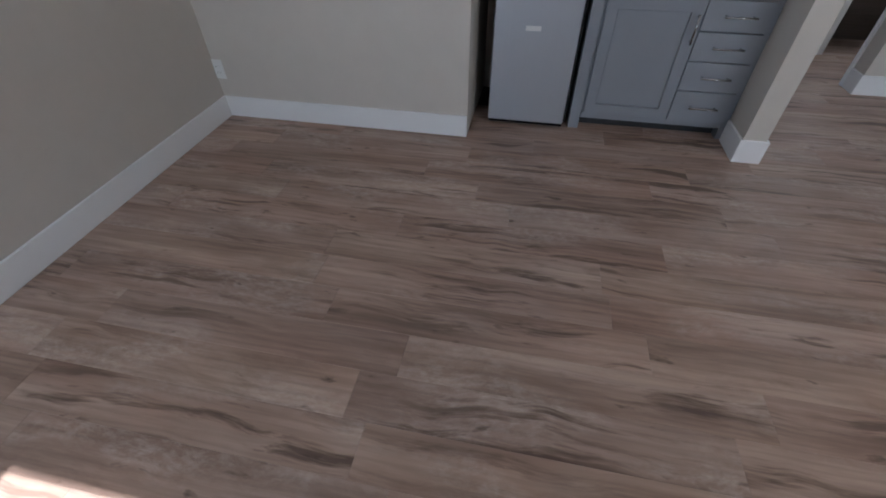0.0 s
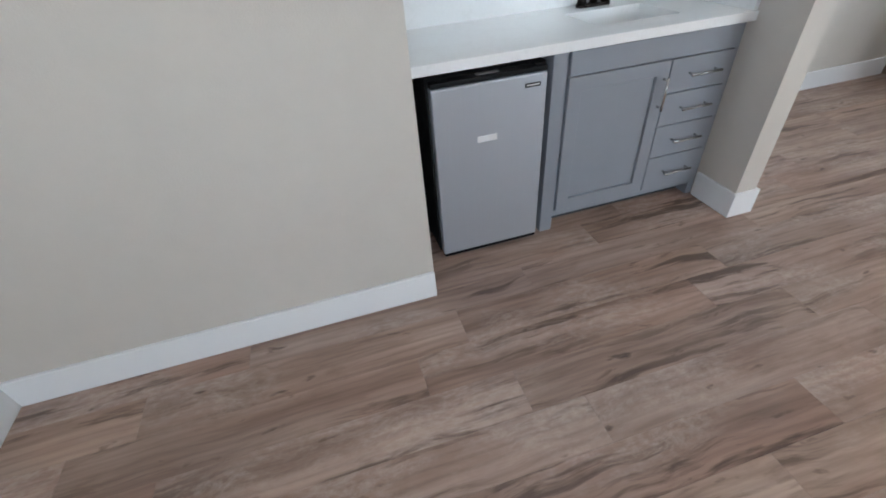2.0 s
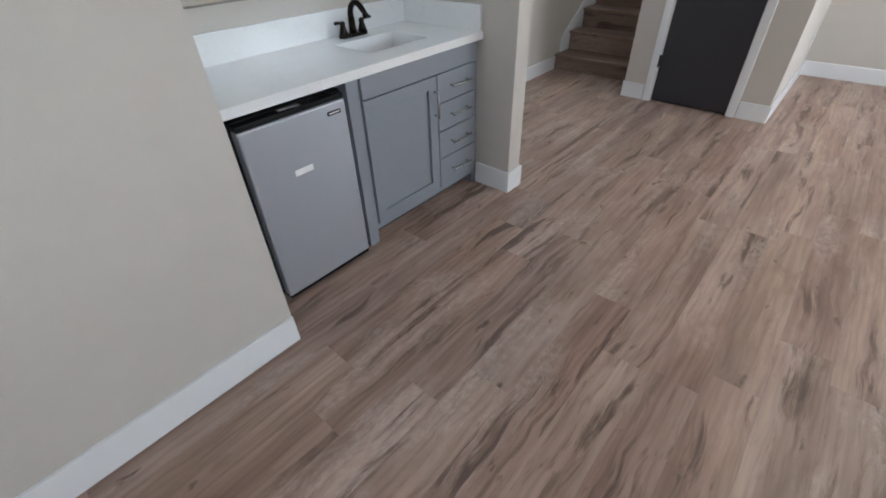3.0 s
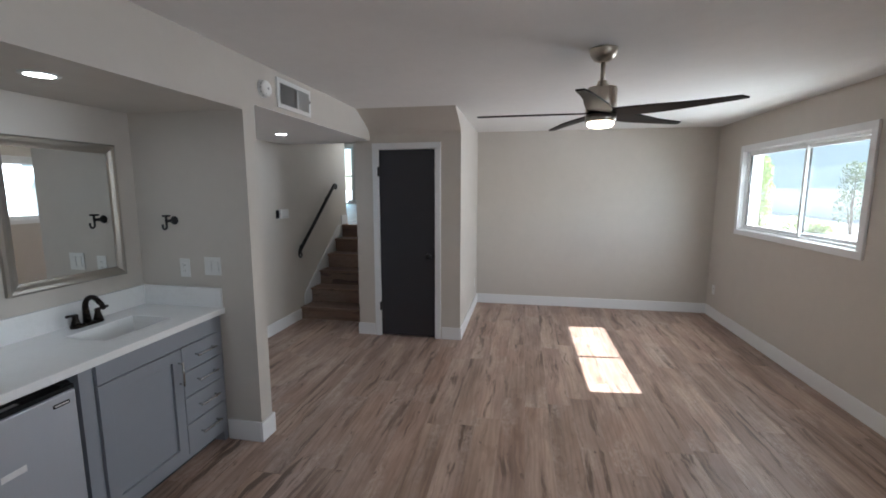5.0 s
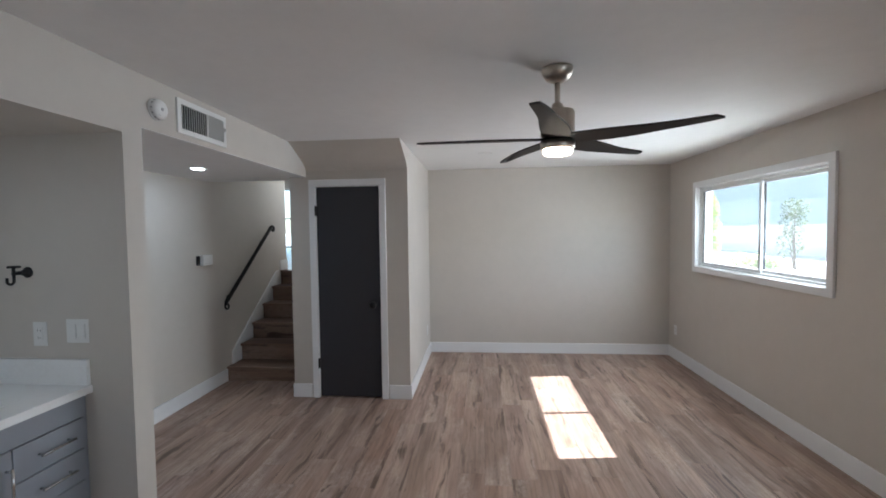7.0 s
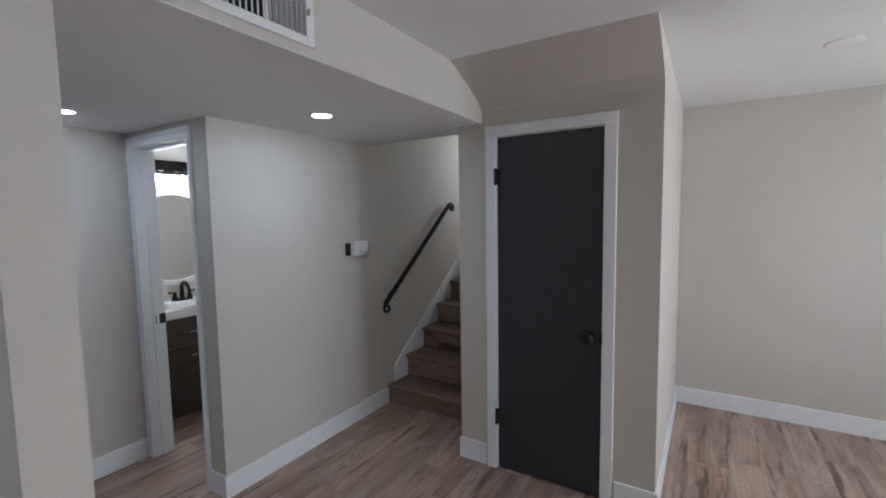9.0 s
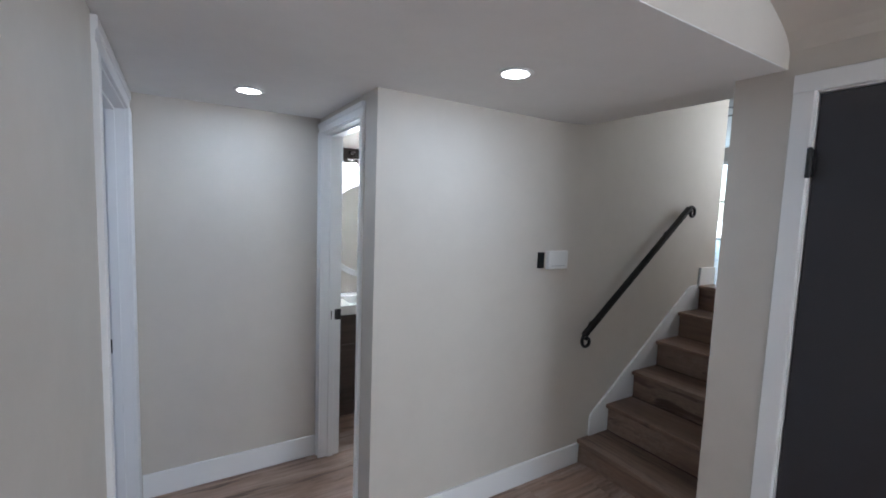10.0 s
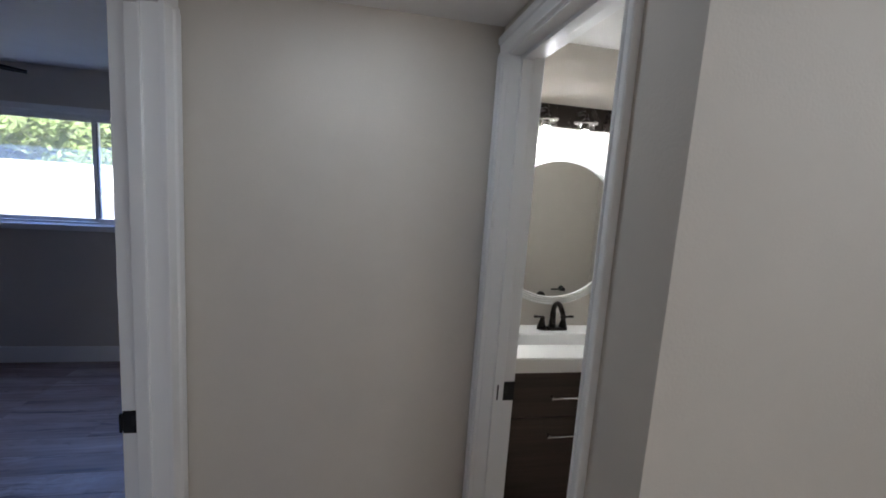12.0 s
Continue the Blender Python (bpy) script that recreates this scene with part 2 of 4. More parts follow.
CABINET = painted("slate_grey_cabinet_paint", (0.262, 0.278, 0.308), 0.38, 0.02, 0.03)
TOE = plain("dark_toe_kick", (0.03, 0.032, 0.036), 0.7)
CHARCOAL = painted("charcoal_door_paint", (0.036, 0.036, 0.043), 0.36, 0.05, 0.08)
BLACK = plain("matt_black_metal", (0.009, 0.009, 0.010), 0.42, 0.15)
BRONZE = plain("oil_rubbed_bronze", (0.022, 0.017, 0.014), 0.3, 0.85)
NICKEL = brushed("brushed_nickel", (0.56, 0.505, 0.44), 2, 0.3)
CHROME = brushed("satin_chrome", (0.56, 0.56, 0.56), 0, 0.22)
FRIDGE = brushed("silver_fridge_skin", (0.50, 0.535, 0.59), 2, 0.36, 0.55)
FRIDGE_BLACK = plain("black_fridge_plastic", (0.008, 0.008, 0.009), 0.6)
FRIDGE_BLACK.node_tree.nodes["Principled BSDF"].inputs["Specular IOR Level"].default_value = 0.2
QUARTZ = quartz()
PORCELAIN = plain("white_porcelain", (0.84, 0.84, 0.83), 0.12, 0, 5, 0.01, 0.0, 0.4)
PLASTIC = plain("white_plastic", (0.78, 0.78, 0.76), 0.35, 0, 90, 0.02)
SLOT = plain("dark_slot", (0.02, 0.02, 0.02), 0.6)
LABEL = plain("white_paper_label", (0.82, 0.82, 0.82), 0.6)
MIRROR = plain("mirror_silver", (0.88, 0.90, 0.89), 0.02, 1.0, 5, 0.0, 0.0)
MIRROR.node_tree.nodes["Principled BSDF"].inputs["Roughness"].default_value = 0.0
for link in list(MIRROR.node_tree.nodes["Principled BSDF"].inputs["Roughness"].links):
    MIRROR.node_tree.links.remove(link)
FRAME = brushed("champagne_silver_frame", (0.37, 0.34, 0.30), 2, 0.33, 0.8)
BLADE = stained("dark_walnut_blade", (0.018, 0.014, 0.013), 0, 0.55)
BLADE.node_tree.nodes["Principled BSDF"].inputs["Specular IOR Level"].default_value = 0.25
BLADE_MATT = plain("matt_black_blade", (0.012, 0.012, 0.013), 0.85, 0, 40, 0.1, 0.02)
BLADE_MATT.node_tree.nodes["Principled BSDF"].inputs["Specular IOR Level"].default_value = 0.05
VANITY = stained("dark_walnut_vanity", (0.060, 0.043, 0.036), 0, 0.42)
VINYL = plain("white_vinyl_frame", (0.80, 0.81, 0.80), 0.3, 0, 40, 0.02)
GASKET = plain("dark_gasket", (0.03, 0.032, 0.035), 0.6)
# glare over the bright outdoors is put into the panes as a pale film
PANE = glass("window_glass", haze=0.02)
PANE_HAZY = glass("hazy_window_glass", haze=0.12)
CLEAR = glass("clear_shade_glass", (0.97, 0.97, 0.97))
LED = glowing("led_lens", (0.96, 0.98, 1.0), 5)
FAN_LED = glowing("warm_led_lens", (1.0, 0.84, 0.64), 2.6)
BULB = glowing("bulb_glow", (0.92, 0.97, 1.0), 18)
GRAVEL = painted("pale_gravel", (0.60, 0.57, 0.52), 0.95, 0.9, 0.15, scale=28)
LEAF = foliage("leaf_green", (0.10, 0.13, 0.09))
# paler than real leaves: strong sun and overexposure put into the colour
LEAF_SUN = foliage("leaf_sunlit_green", (0.33, 0.42, 0.20))
BARK = stained("brown_bark", (0.10, 0.07, 0.05), 2, 0.9)
ROOF = plain("grey_roof", (0.16, 0.15, 0.15), 0.9, 0, 12, 0.25)


# ---------- mesh helpers ----------
def empty(name, m=None, **tags):
    ob = new(name)
    ob.matrix_world = m or Matrix.Identity(4)
    ob.empty_display_size = 0.05
    return tagged(ob, **tags)


def part(name, bm, mat, parent=None, label="", smooth=False):
    """Links a bmesh as one mesh object under a thing or a part."""
    me = bpy.data.meshes.new(name)
    bm.normal_update()
    bm.to_mesh(me)
    bm.free()
    me.materials.append(mat)
    if smooth:
        me.polygons.foreach_set("use_smooth", [True] * len(me.polygons))
    ob = new(name, me)
    if parent:
        ob.parent = parent
    if label:
        ob["label"] = label
    return ob


def add_box(bm, a, b, bevel=0.0, segments=2):
    lo = [min(p, q) for p, q in zip(a, b)]
    hi = [max(p, q) for p, q in zip(a, b)]
    vs = [bm.verts.new((x, y, z)) for x in (lo[0], hi[0]) for y in (lo[1], hi[1]) for z in (lo[2], hi[2])]
    fs = [bm.faces.new([vs[i] for i in f]) for f in ((0, 1, 3, 2), (4, 6, 7, 5), (0, 4, 5, 1), (2, 3, 7, 6), (0, 2, 6, 4), (1, 5, 7, 3))]
    if bevel:
        edges = {e for f in fs for e in f.edges}
        bmesh.ops.bevel(bm, geom=list(edges), offset=bevel, segments=segments, affect="EDGES", profile=0.6)
    return vs


def box(a, b, bevel=0.0, segments=2):
    bm = bmesh.new()
    add_box(bm, a, b, bevel, segments)
    return bm


def boxes(*list_of, bevel=0.0):
    bm = bmesh.new()
    for a, b in list_of:
        add_box(bm, a, b, bevel)
    return bm


def lathe(profile, m=None, seg=32, cap=True):
    """A turned shape from (radius, height) pairs, about the z axis, then moved by m."""
    bm = bmesh.new()
    rings = []
    for r, z in profile:
        if r < 1e-5:
            rings.append([bm.verts.new((0, 0, z))])
        else:
            rings.append([bm.verts.new((r * math.cos(2 * math.pi * i / seg), r * math.sin(2 * math.pi * i / seg), z)) for i in range(seg)])
    for a, b in zip(rings, rings[1:]):
        for i in range(seg):
            j = (i + 1) % seg
            if len(a) == 1 and len(b) == 1:
                continue
            if len(a) == 1:
                bm.faces.new((a[0], b[j], b[i]))
            elif len(b) == 1:
                bm.faces.new((a[i], a[j], b[0]))
            else:
                bm.faces.new((a[i], a[j], b[j], b[i]))
    if cap:
        for ring in (rings[0], rings[-1]):
            if len(ring) > 2:
                bm.faces.new(ring)
    bmesh.ops.recalc_face_normals(bm, faces=bm.faces)
    if m:
        bm.transform(m)
    return bm


def tube(points, radius, seg=12, radii=None):
    """A round bar along a line of points."""
    bm = bmesh.new()
    pts = [Vector(p) for p in points]
    rings = []
    prev = None
    for i, p in enumerate(pts):
        d = (pts[min(i + 1, len(pts) - 1)] - pts[max(i - 1, 0)]).normalized()
        if prev is None:
            u = d.orthogonal().normalized()
        else:
            u = (prev - d * prev.dot(d)).normalized()
        prev = u
        v = d.cross(u)
        r = radii[i] if radii else radius
        rings.append([bm.verts.new(p + (u * math.cos(2 * math.pi * k / seg) + v * math.sin(2 * math.pi * k / seg)) * r) for k in range(seg)])
    for a, b in zip(rings, rings[1:]):
        for k in range(seg):
            bm.faces.new((a[k], a[(k + 1) % seg], b[(k + 1) % seg], b[k]))
    bm.faces.new(rings[0])
    bm.faces.new(rings[-1])
    bmesh.ops.recalc_face_normals(bm, faces=bm.faces)
    return bm


def merge(*bms):
    out = bmesh.new()
    for b in bms:
        me = bpy.data.meshes.new("tmp")
        b.to_mesh(me)
        b.free()
        out.from_mesh(me)
        bpy.data.meshes.remove(me)
    return out


def prism(points, axis, lo, hi):
    """A closed outline of (u, v) pushed from lo to hi along an axis: y takes (x, z), x takes (y, z), z takes (x, y)."""
    bm = bmesh.new()

    def at(u, v, w):
        return {"y": (u, w, v), "x": (w, u, v), "z": (u, v, w)}[axis]
    a = [bm.verts.new(at(u, v, lo)) for u, v in points]
    b = [bm.verts.new(at(u, v, hi)) for u, v in points]
    n = len(points)
    bm.faces.new(a)
    bm.faces.new(b)
    for i in range(n):
        bm.faces.new((a[i], a[(i + 1) % n], b[(i + 1) % n], b[i]))
    bmesh.ops.recalc_face_normals(bm, faces=bm.faces)
    return bm


def wall(name, axis, lo, hi, t0, t1, z0, z1, holes=(), mat=WALL, label="greige painted wall with fine roller texture"):
    """A wall along an axis from lo to hi, between t0 and t1 across, with holes (u0, u1, z0, z1) cut through."""
    bm = bmesh.new()
    cuts = sorted({lo, hi, *[h[0] for h in holes], *[h[1] for h in holes]})

    def put(u0, u1, a, b):
        if b - a > 1e-4:
            add_box(bm, (u0, t0, a) if axis == "x" else (t0, u0, a), (u1, t1, b) if axis == "x" else (t1, u1, b))
    for u0, u1 in zip(cuts, cuts[1:]):
        mid = (u0 + u1) / 2
        here = sorted((h[2], h[3]) for h in holes if h[0] < mid < h[1])
        z = z0
        for a, b in here:
            put(u0, u1, z, a)
            z = b
        put(u0, u1, z, z1)
    bmesh.ops.remove_doubles(bm, verts=bm.verts, dist=1e-5)
    return tagged(part(name, bm, mat), label, "wall", kind="structure")


def base_piece(name, a, b, label="white painted flat baseboard with eased edge"):
    """A length of baseboard, with eased edges."""
    return tagged(part(name, box(a, b, 0.004), TRIM), label, "baseboard", kind="structure")


# ---------- setting ----------
XW, XE, YS, YN, H = -1.384, 5.48, -1.27, 2.755, 2.40
HH = 2.135          # hall ceiling
NX0, NX1, NY = 0.222, 1.741, 3.55   # niche
PX = 1.859          # hall side of the partition
HC, HW = 2.815, 3.865  # hall corner and stair wall
HE = 4.747          # hall end wall
CX, CY, CN = 3.865, 1.773, 2.92   # under-stair closet
UP, UC = 1.090, 3.48  # upper floor and its ceiling
WIN = (2.99, 4.80, 1.18, 2.04)
WIN2 = (-1.12, -0.08, 1.18, 2.04)
BWIN = (-0.415, 1.085, 1.13, 1.99)
BY, VBY, BH2 = 7.22, 5.54, 2.32   # bedroom and bathroom far walls

wall("wall_south", "x", XW - 0.15, XE + 0.15, YS - 0.15, YS, -0.1, H + 0.05, [WIN, WIN2])
wall("wall_west", "y", YS, YN, XW - 0.15, XW, -0.1, H + 0.05)
wall("wall_east", "y", YS, CN, XE, XE + 0.15, -0.1, H + 0.05)
wall("wall_north", "x", XW - 0.15, CX, YN, YN + 0.12, -0.1, H + 0.05, [(NX0, NX1, -0.1, 2.09), (NX1, PX, -0.1, H + 0.05), (PX, CX, -0.1, HH + 0.004)])
wall("wall_partition", "y", YN, BY + 0.15, NX1, PX, -0.1, H + 0.05, [(3.74, 4.635, -0.1, 2.05)])
wall("wall_niche_west", "y", YN + 0.12, NY, NX0 - 0.12, NX0, -0.1, H + 0.05)
wall("wall_niche_back", "x", -2.7, NX1, NY, NY + 0.12, -0.1, H + 0.05)
wall("wall_hall_end", "x", PX, HC, HE, HE + 0.12, -0.1, H + 0.05)
wall("wall_bathroom_west", "y", HW + 0.1, VBY + 0.1, HC, HC + 0.12, -0.1, 2.55, [(4.034, 4.695, -0.1, 2.05)])
wall("wall_stair_north", "x", HC, 5.78, HW, HW + 0.1, -0.1, UC)
wall("wall_closet_front", "y", CY, CN, CX, CX + 0.1, -0.1, 2.193, [(2.035, 2.675, -0.1, 2.05)])
wall("wall_closet_south", "x", CX + 0.1, XE, CY, CY + 0.1, -0.1, H + 0.05)
# the hole is for the added, unseen window that lights the stairs
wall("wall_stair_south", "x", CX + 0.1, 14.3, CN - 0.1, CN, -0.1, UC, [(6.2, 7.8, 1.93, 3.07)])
wall("wall_stair_head", "y", CN, HW, 4.04, 4.16, 2.26, UC)
wall("wall_bathroom_north", "x", HC + 0.12, 4.72, VBY, VBY + 0.1, -0.1, 2.5)
wall("wall_bathroom_east", "y", HW + 0.1, VBY, 4.60, 4.72, -0.1, 2.55)
wall("wall_bedroom_north", "x", -2.7, NX1, BY, BY + 0.15, -0.1, H + 0.05, [BWIN])
wall("wall_bedroom_west", "y", NY + 0.12, BY, -2.7, -2.58, -0.1, H + 0.05)
wall("wall_upper_west", "y", HW + 0.1, 9.7, 5.66, 5.78, 0.9, UC)
wall("wall_upper_north", "x", 5.78, 14.3, 9.6, 9.7, 0.9, UC)
wall("wall_upper_east", "y", CN, 9.6, 14.2, 14.32, 0.9, UC, [(7.22, 8.92, UP, 3.06)])
# slanted bulkhead over the closet front
tagged(part("wall_bulkhead", prism(((3.497, H + 0.02), (3.497, H), (3.60, 2.352), (3.70, 2.309), (3.77, 2.276), (3.82, 2.247), (3.848, 2.222), (CX, 2.193), (CX + 0.1, 2.193), (CX + 0.1, H + 0.02)), "y", CY, YN), WALL), "greige slanted bulkhead above the closet door", "bulkhead", kind="structure")


def ceiling(name, a, b, label, mat=CEIL):
    return tagged(part(name, box(a, b), mat), label, "ceiling", kind="structure")


ceiling("ceiling_main", (XW - 0.15, YS - 0.15, H), (XE + 0.15, YN, H + 0.15), "flat off-white painted ceiling of the main room")
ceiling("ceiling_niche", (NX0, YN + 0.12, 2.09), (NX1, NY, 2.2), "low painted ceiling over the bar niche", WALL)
tagged(part("ceiling_hall", prism(((PX, HH), (3.89, HH), (4.16, HH + 0.012), (4.16, 2.26), (PX, 2.26)), "y", YN + 0.12, HE), CEIL), "low off-white hall ceiling ending at the stairwell", "ceiling", kind="structure")
ceiling("ceiling_header", (PX, YN + 0.001, HH), (CX - 0.001, YN + 0.12, HH + 0.0035), "painted underside of the header at the hall mouth")
ceiling("ceiling_bathroom", (HC + 0.12, HW + 0.1, 2.40), (4.60, VBY, 2.5), "white bathroom ceiling")
ceiling("ceiling_bedroom", (-2.58, NY + 0.12, BH2), (NX1, BY, H + 0.12), "off-white bedroom ceiling in shade")
ceiling("ceiling_upper", (4.04, CN - 0.1, UC), (14.32, 9.7, UC + 0.12), "off-white ceiling of the upper room")

# baseboards
BH, BT = 0.133, 0.015
base_piece("baseboard", (XW + BT, YN - BT, 0), (NX0, YN, BH))
base_piece("baseboard", (XW, YS + BT, 0), (XW + BT, YN, BH))
base_piece("baseboard", (XW, YS, 0), (XE - BT, YS + BT, BH))
base_piece("baseboard", (XE - BT, YS, 0), (XE, CY - BT, BH))
base_piece("baseboard", (CX - BT, CY - BT, 0), (XE, CY, BH))
base_piece("baseboard", (CX - BT, CY, 0), (CX, 1.975, BH))
base_piece("baseboard", (CX - BT, 2.735, 0), (CX, CN + 0.01, BH))
base_piece("baseboard", (NX1 - BT, YN - BT, 0), (PX + BT, YN, BH))
base_piece("baseboard", (NX1 - BT, YN, 0), (NX1, 2.99, BH))
base_piece("baseboard", (PX, YN, 0), (PX + BT, 3.66, BH))
base_piece("baseboard", (PX + 0.02, HE - BT, 0), (HC - 0.02, HE, BH))
base_piece("baseboard", (HC - BT, HW - BT, 0), (4.262, HW, BH))
base_piece("baseboard", (HC - BT, HW, 0), (HC, 4.008, BH))
base_piece("baseboard", (-2.58, BY - BT, 0), (NX1, BY, BH))
base_piece("baseboard", (HC + 0.12, VBY - BT, 0), (3.04, VBY, BH))
base_piece("baseboard", (5.56, HW - BT, UP), (5.78, HW, UP + 0.14))
base_piece("baseboard", (14.185, CN, UP), (14.2, 7.4, UP + 0.14))


def casing(name, plane, out, u0, u1, z1, w0, w1, label, top=None, moulded=True):
    """Moulded door trim on a wall along y: two legs and a head. out: -1 or 1, the side that it stands on."""
    th = empty(name, label=label, category="door trim", kind="structure")
    d = 0.018 * out
    head = top or w1

    def profile(w):
        """The outline from the inner edge (0) to the outer edge (w), as (across, out)."""
        if not moulded:
            return [(0, 0), (0, d * 0.8), (0.003, d), (w - 0.003, d), (w, d * 0.8), (w, 0)]
        return [(0, 0), (0, d * 0.72), (0.004, d * 0.8), (0.16 * w, d * 0.8), (0.20 * w, d * 0.55), (0.56 * w, d * 0.66), (0.62 * w, d * 0.95), (0.70 * w, d), (w - 0.003, d), (w, d * 0.85), (w, 0)]

    def put(n, edge, sign, w, za, zb):
        part(n, prism([(plane + o, edge + sign * u) for u, o in profile(w)], "z", za, zb), TRIM, th)
    put("casing_leg", u0, -1, w0, 0, z1)
    put("casing_leg", u1, 1, w1, 0, z1)
    part("casing_head", prism([(plane + o, z1 + u) for u, o in profile(head)], "y", u0 - w0, u1 + w1), TRIM, th)
    return th


def jamb(name, axis, t0, t1, u0, u1, z1, label):
    """A door lining with its stops."""
    th = empty(name, label=label, category="door frame", kind="structure")

    def at(u, t, z):
        return (u, t, z) if axis == "x" else (t, u, z)
    part("jamb_side", box(at(u0 - 0.014, t0, 0), at(u0, t1, z1), 0.002), TRIM, th)
    part("jamb_side", box(at(u1, t0, 0), at(u1 + 0.014, t1, z1), 0.002), TRIM, th)
    part("jamb_head", box(at(u0 - 0.014, t0, z1), at(u1 + 0.014, t1, z1 + 0.012), 0.002), TRIM, th)
    tm = (t0 + t1) / 2
    part("door_stop", box(at(u0, tm - 0.018, 0), at(u0 + 0.011, tm + 0.018, z1 - 0.011), 0.002), TRIM, th)
    part("door_stop", box(at(u1 - 0.011, tm - 0.018, 0), at(u1, tm + 0.018, z1 - 0.011), 0.002), TRIM, th)
    part("door_stop", box(at(u0, tm - 0.018, z1 - 0.011), at(u1, tm + 0.018, z1), 0.002), TRIM, th)
    return th


casing("trim_closet_door", CX, -1, 2.045, 2.665, 2.045, 0.062, 0.062, "white painted casing round the closet door", moulded=False)
jamb("frame_closet_door", "y", CX, CX + 0.1, 2.05, 2.66, 2.04, "white closet door lining")
casing("trim_bedroom_door", PX, 1, 3.75, 4.63, 2.035, 0.078, 0.100, "white casing round the open bedroom doorway", 0.092)
fb = jamb("frame_bedroom_door", "y", NX1, PX, 3.755, 4.632, 2.03, "white bedroom door lining with a black strike plate")
casing("trim_bathroom_door", HC, -1, 4.045, 4.682, 2.04, 0.036, 0.062, "white casing round the open bathroom doorway")
fc = jamb("frame_bathroom_door", "y", HC, HC + 0.12, 4.050, 4.68, 2.035, "white bathroom door lining with a black strike plate")
for fr, x, y, z in ((fb, 1.775, 4.632, 0.891), (fc, 2.905, 4.68, 0.929)):
    st = part("strike_plate", boxes(((x - 0.030, y - 0.004, z - 0.034), (x + 0.030, y, z + 0.034)), bevel=0.0015), BLACK, fr, "black metal strike plate")
    part("strike_hole", box((x - 0.008, y - 0.005, z - 0.012), (x + 0.006, y - 0.0042, z + 0.018)), SLOT, st)
    part("strike_lip", box((x - 0.036, y - 0.012, z - 0.027), (x - 0.030, y - 0.001, z + 0.028), 0.001), BLACK, st)

# closet door
door = empty("door_1", label="closed charcoal flat door with a black round knob", category="door", kind="structure")
part("door_leaf", box((CX + 0.004, 2.053, 0.012), (CX + 0.039, 2.657, 2.036), 0.002), CHARCOAL, door)
for z in (0.34, 1.81):
    h = part("hinge", box((CX - 0.022, 2.650, z - 0.045), (CX + 0.003, 2.668, z + 0.045), 0.002), BLACK, door)
    part("hinge_pin", lathe(((0.006, -0.05), (0.008, -0.047), (0.008, 0.047), (0.006, 0.05)), pose(CX - 0.024, 2.66, z), 12), BLACK, h)
kn = part("knob", lathe(((0.0, 0.068), (0.022, 0.066), (0.033, 0.056), (0.035, 0.045), (0.027, 0.033), (0.013, 0.028), (0.013, 0.008)), pose(CX + 0.004, 2.115, 0.91, 0, -90, 0), 24), BLACK, door, "round black door knob", True)
part("rosette", lathe(((0.032, 0.0), (0.032, 0.006), (0.027, 0.01), (0.0, 0.01)), pose(CX + 0.004, 2.115, 0.91, 0, -90, 0), 24), BLACK, kn)
part("latch_plate", box((CX - 0.014, 2.046, 0.885), (CX + 0.003, 2.058, 0.935), 0.001), BLACK, door)


